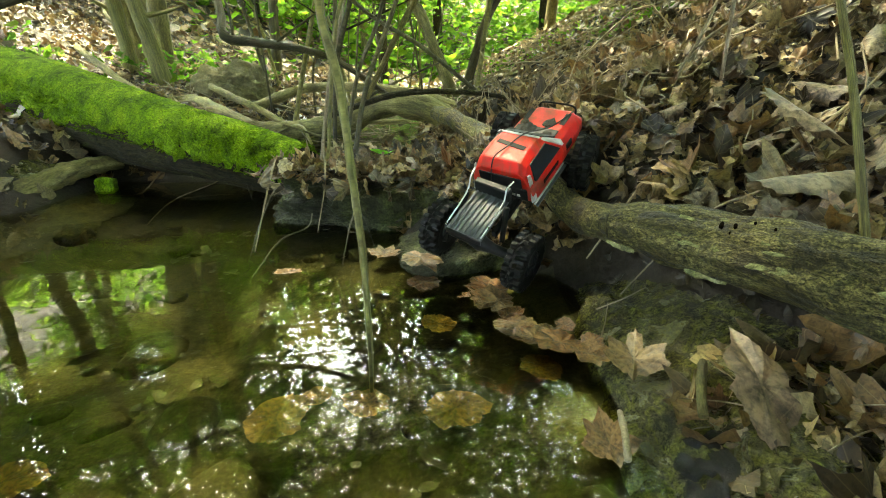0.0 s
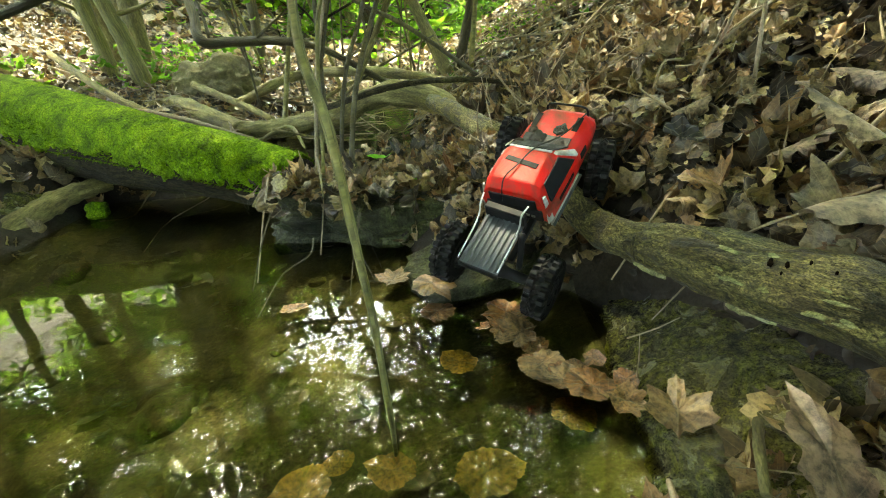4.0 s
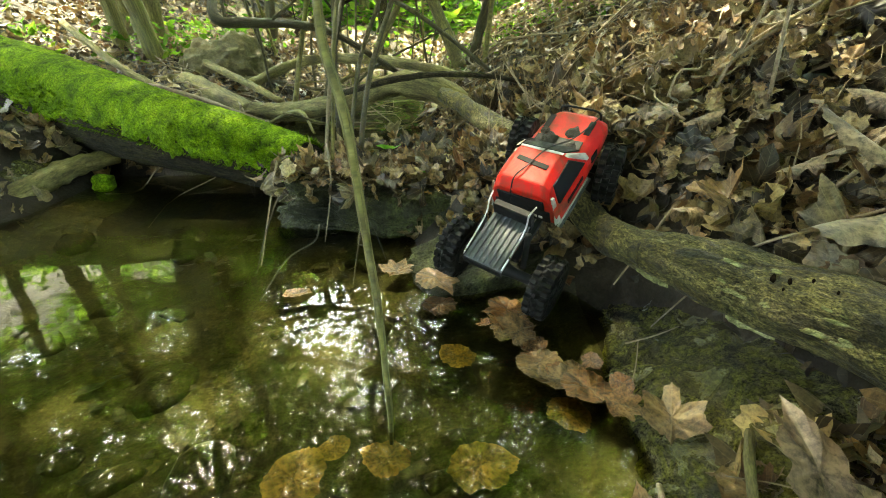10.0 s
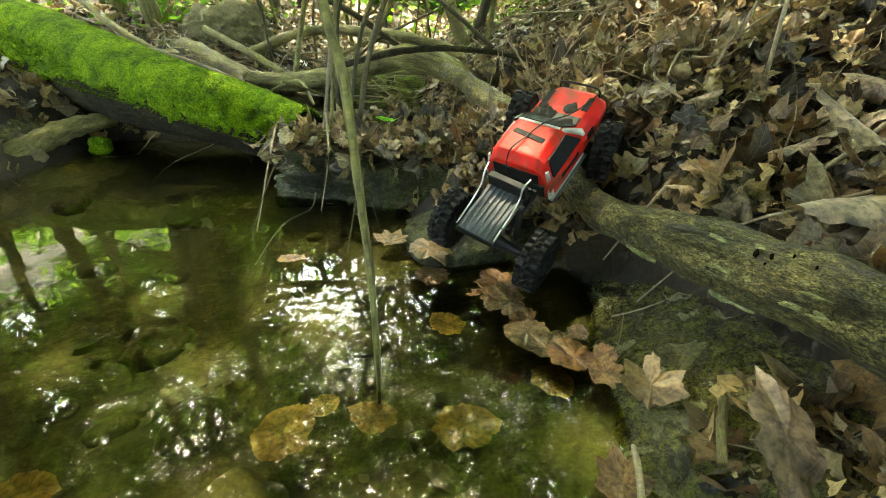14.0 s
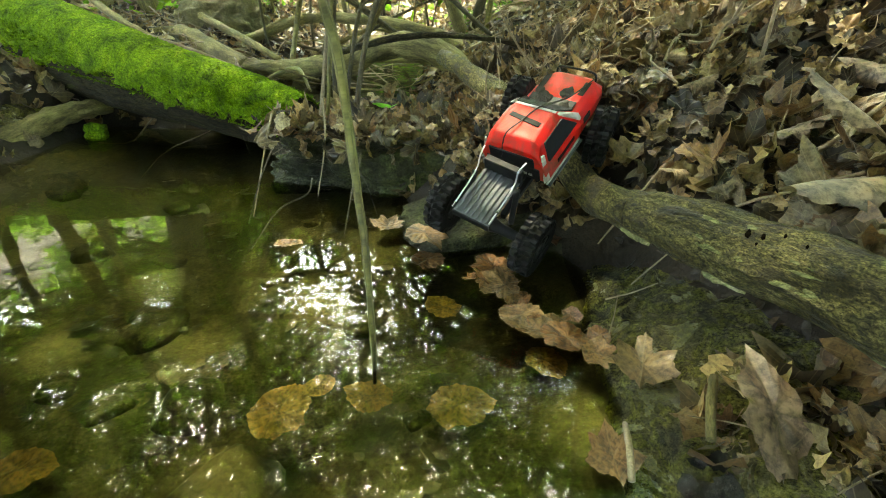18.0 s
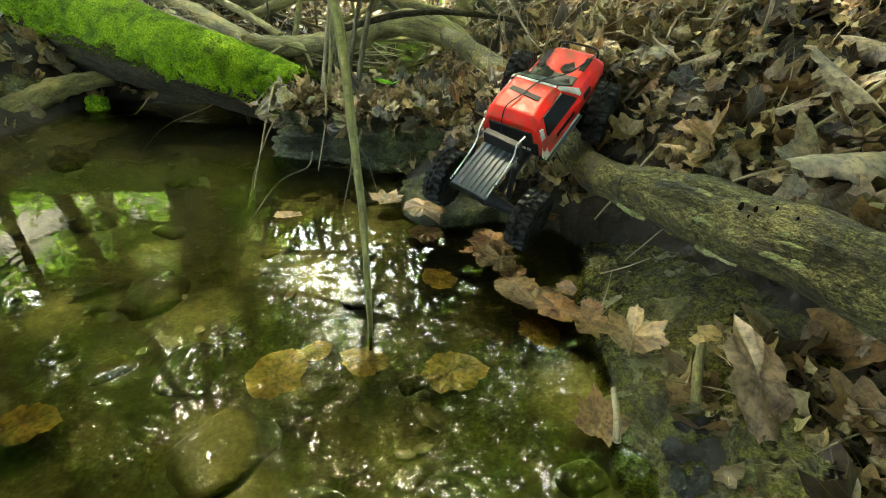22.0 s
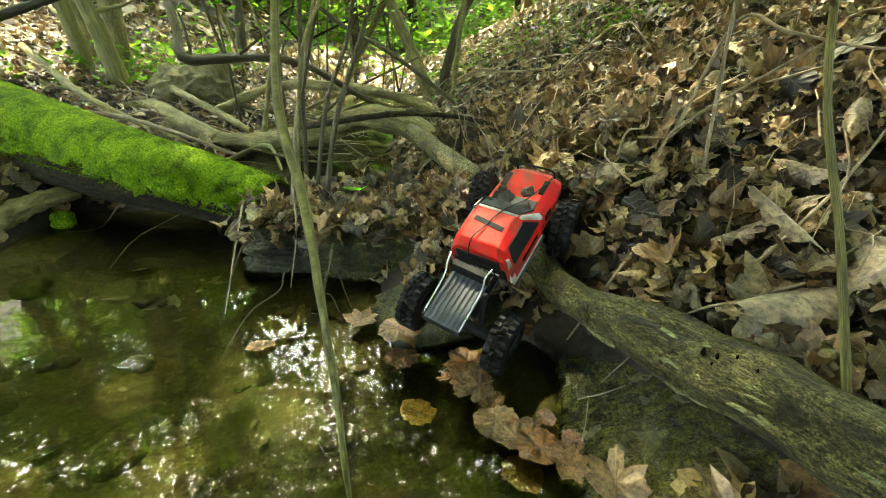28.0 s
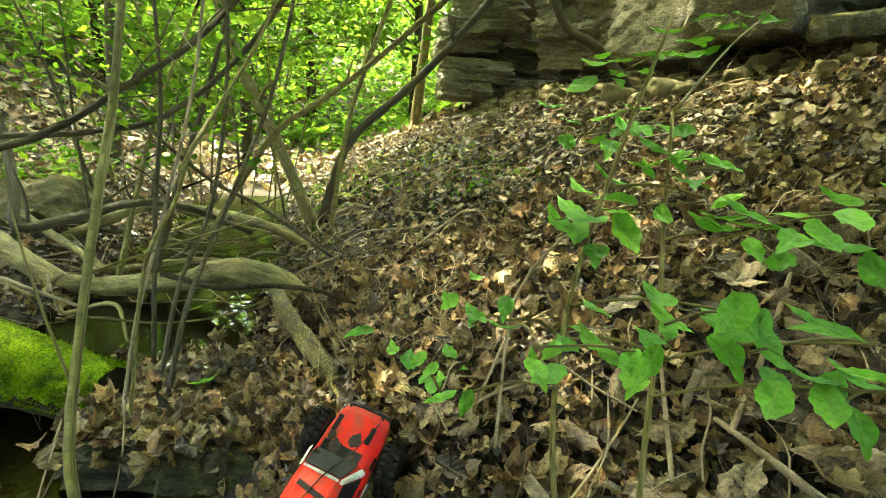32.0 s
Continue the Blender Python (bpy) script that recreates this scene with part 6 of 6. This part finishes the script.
for _x, _y, _a, _l, _r in ((0.92, 0.92, 62, 0.34, 0.006), (1.02, 0.70, 100, 0.30, 0.009), (0.70, 0.86, 28, 0.42, 0.004), (1.20, 0.95, 35, 0.50, 0.007)):
    _d = np.array((math.cos(radians(_a)), math.sin(radians(_a)))) * _l / 2
    _pts = [(_x + q * _d[0], _y + q * _d[1] + 0.01 * q * q, float(height(_x + q * _d[0], _y + q * _d[1])) + 0.055) for q in (-1, -0.3, 0.4, 1)]
    tagged(limb("fallen_stick", _pts, (_r, _r * 0.9, _r * 0.6), M_TWIG, seg=8, n=24, rough=0.25, seed=int(_a)), "pale dry stick lying on the leaves", "stick", "sticks on the bank")
tagged(limb("dead_stalk", [(0.99, 0.93, 0.44), (0.985, 0.93, 0.53), (0.99, 0.925, 0.60)], (0.010, 0.009, 0.008), M_TWIG, seg=10, n=20, rough=0.35, seed=8), "short pale dead stalk standing in the leaves", "stalk")
tagged(limb("stub_stick", [(0.222, 0.43, 0.03), (0.232, 0.47, 0.035), (0.242, 0.515, 0.03)], (0.0045, 0.005, 0.004), M_TWIG, seg=8, n=14, rough=0.2), "short pale broken stick on the wet rock", "stick")
tagged(limb("peeled_stick", [(0.316, 0.455, 0.075), (0.335, 0.50, 0.085), (0.36, 0.545, 0.09)], (0.006, 0.007, 0.006), M_BARK, seg=10, n=14, rough=0.2), "short thick peeled stick beside the large leaf", "stick")
single_leaf("dead_leaf", LEAF_W[0], (0.02, 1.40, 0.19), 0.13, (-55, 10, -70), "orange-brown maple leaf standing in the leaf pile")
single_leaf("dead_leaf", LEAF_W[4], (0.06, 1.33, 0.12), 0.10, (-50, 10, -110), "orange-brown leaf leaning on the ledge")
single_leaf("soaked_leaf", LEAF_W[5], (0.215, 0.47, 0.018), 0.075, (0, -20, 95), "soaked orange leaf beside the broken stick")
single_leaf("yellow_leaf", LEAF_G[0], (-0.22, 1.66, 0.19), 0.10, (-20, 10, 40), "yellow-green leaf on the leaf pile")
single_leaf("green_leaf", LEAF_G[1], (-0.09, 1.44, 0.17), 0.06, (-60, 20, -90), "small fresh green leaf on the ledge")
for _k in range(16):
    rock("wet_stone", (0.275 + 0.026 * (_k % 5) + 0.010 * (_k // 5), 0.350 + 0.030 * (_k % 4) + 0.008 * (_k // 4), 0.022 + 0.009 * (_k % 5)), (0.012 + 0.004 * (_k % 3), 0.012, 0.008), M_BLACKROCK, "small black wet stone by the rock slab", 130 + _k, (0, -20, 50 * _k), group="wet stones", sub=3, rough=0.4, blocky=0.5)
for _k in range(26):
    _a = np.array((0.10 + 0.28 * _hl.random(), 1.45 + 0.5 * _hl.random(), 0.2))
    _a[2] = float(height(_a[0], _a[1])) + 0.01
    _d = np.array((_hl.normal(0.03, 0.12), _hl.normal(0.02, 0.12), _hl.uniform(0.03, 0.2)))
    twig_ob = limb("dry_stalk", [_a, _a + _d * 0.5 + _hl.normal(0, 0.012, 3), _a + _d * 1.3], (0.0028, 0.002, 0.0012), M_TWIG, seg=5, n=10, seed=_k)
    tagged(twig_ob, "thin pale dry stalk at the root's foot", "twig", "dry stalks at the root")

# scrap of white plastic in the creek
rock("plastic_scrap", (-1.13, 3.72, 0.125), (0.07, 0.05, 0.03), M_LITTERWHITE, "crumpled white plastic scrap in the creek", 91, category="litter", sub=3)

# twigs
def twig(name, pts, r, label, mat=None):
    return tagged(limb(name, pts, (r, r * 0.8, r * 0.5), mat or M_TWIG, seg=6, n=24, rough=0.2, seed=1), label, "twig")


twig("twig", [(0.43, 0.95, 0.27), (0.38, 0.93, 0.21), (0.30, 0.90, 0.10)], 0.0035, "dry twig leaning on the log")
twig("twig", [(-0.54, 1.5, 0.20), (-0.525, 1.36, 0.13), (-0.52, 1.2, 0.0)], 0.0035, "forked dry twig hanging to the water")
twig("twig", [(-0.38, 1.5, 0.25), (-0.36, 1.4, 0.15), (-0.37, 1.3, 0.02)], 0.003, "dry twig hanging to the water")

# the pool's bed: silted stones, sunken leaf bits
_pb = np.random.default_rng(88)
_k = 0
while _k < 34:
    _x, _y = _pb.uniform(-1.3, 0.2), _pb.uniform(0.2, 1.6)
    if pool_distance(np.array(_x), np.array(_y)) > -0.05:
        continue
    _s = 0.025 + 0.060 * _pb.random() ** 2
    _z = float(height(_x, _y))
    rock("sunken_stone", (_x, _y, _z), (_s, _s * _pb.uniform(0.6, 0.9), min(_s * 0.35, -_z * 0.7)), M_BED, "silt-covered olive stone on the pool's bed", 200 + _k, (0, 0, _pb.uniform(0, 180)), group="stones in the pool", sub=3, rough=0.2, blocky=0.3)
    _k += 1
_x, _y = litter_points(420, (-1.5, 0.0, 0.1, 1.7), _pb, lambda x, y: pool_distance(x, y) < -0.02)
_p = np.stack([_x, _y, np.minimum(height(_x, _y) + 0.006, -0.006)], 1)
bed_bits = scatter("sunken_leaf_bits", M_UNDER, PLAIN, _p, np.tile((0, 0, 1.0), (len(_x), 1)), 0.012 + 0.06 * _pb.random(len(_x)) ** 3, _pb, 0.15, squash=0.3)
tagged(bed_bits, "brown leaf bits settled on the pool's bed", "dead leaves", kind="stuff")

for _k in range(9):
    _a = np.array((_pb.uniform(-0.62, 0.18), _pb.uniform(1.15, 1.42), 0.0))
    _a[2] = 0.05 + 0.09 * _pb.random()
    _b = _a + np.array((_pb.normal(0, 0.08), -_pb.uniform(0.05, 0.22), -_a[2] + 0.004))
    twig("twig", [_a + (0, 0.06, 0.02), _a, (_a + _b) / 2 + (0, 0, _pb.uniform(0.0, 0.03)), _b], _pb.uniform(0.0012, 0.0026), "fine dry twig hanging to the water", M_BARKMID)
twig("twig", [(0.298, 0.80, 0.035), (0.335, 0.775, 0.07), (0.365, 0.76, 0.10)], 0.0016, "thin dry stalk lying on the wet rock")
twig("twig", [(0.275, 0.70, 0.035), (0.292, 0.735, 0.045), (0.31, 0.78, 0.06)], 0.0013, "thin dry stalk lying on the wet rock")
for _k in range(7):
    _a = np.array((0.40 + 0.20 * _pb.random(), 0.36 + 0.14 * _pb.random(), 0.0))
    _a[2] = float(height(_a[0], _a[1])) + 0.03
    _d = np.array((_pb.normal(0, 0.08), _pb.normal(0, 0.06), 0.0))
    twig("twig", [_a, _a + _d * 0.5 + (0, 0, 0.006), _a + _d + (0, 0, _pb.uniform(-0.005, 0.015))], _pb.uniform(0.0009, 0.0016), "thin pale stalk among the leaves")

# small soaked scraps where the rock meets the water
_wl = np.random.default_rng(15)
for _k in range(16):
    _u = _k / 15
    _q = np.array((0.09, 0.93)) + np.array((0.15, -0.25)) * _u + _wl.normal(0, 0.028, 2)
    single_leaf("leaf_scrap", LEAF_W[_k % 8], (_q[0], _q[1], 0.004 + 0.010 * _wl.random()), _wl.uniform(0.028, 0.055), (_wl.normal(0, 12), _wl.normal(0, 12), _wl.uniform(0, 360)), "soaked brown leaf scrap washed against the rock", "scraps washed against the rock")
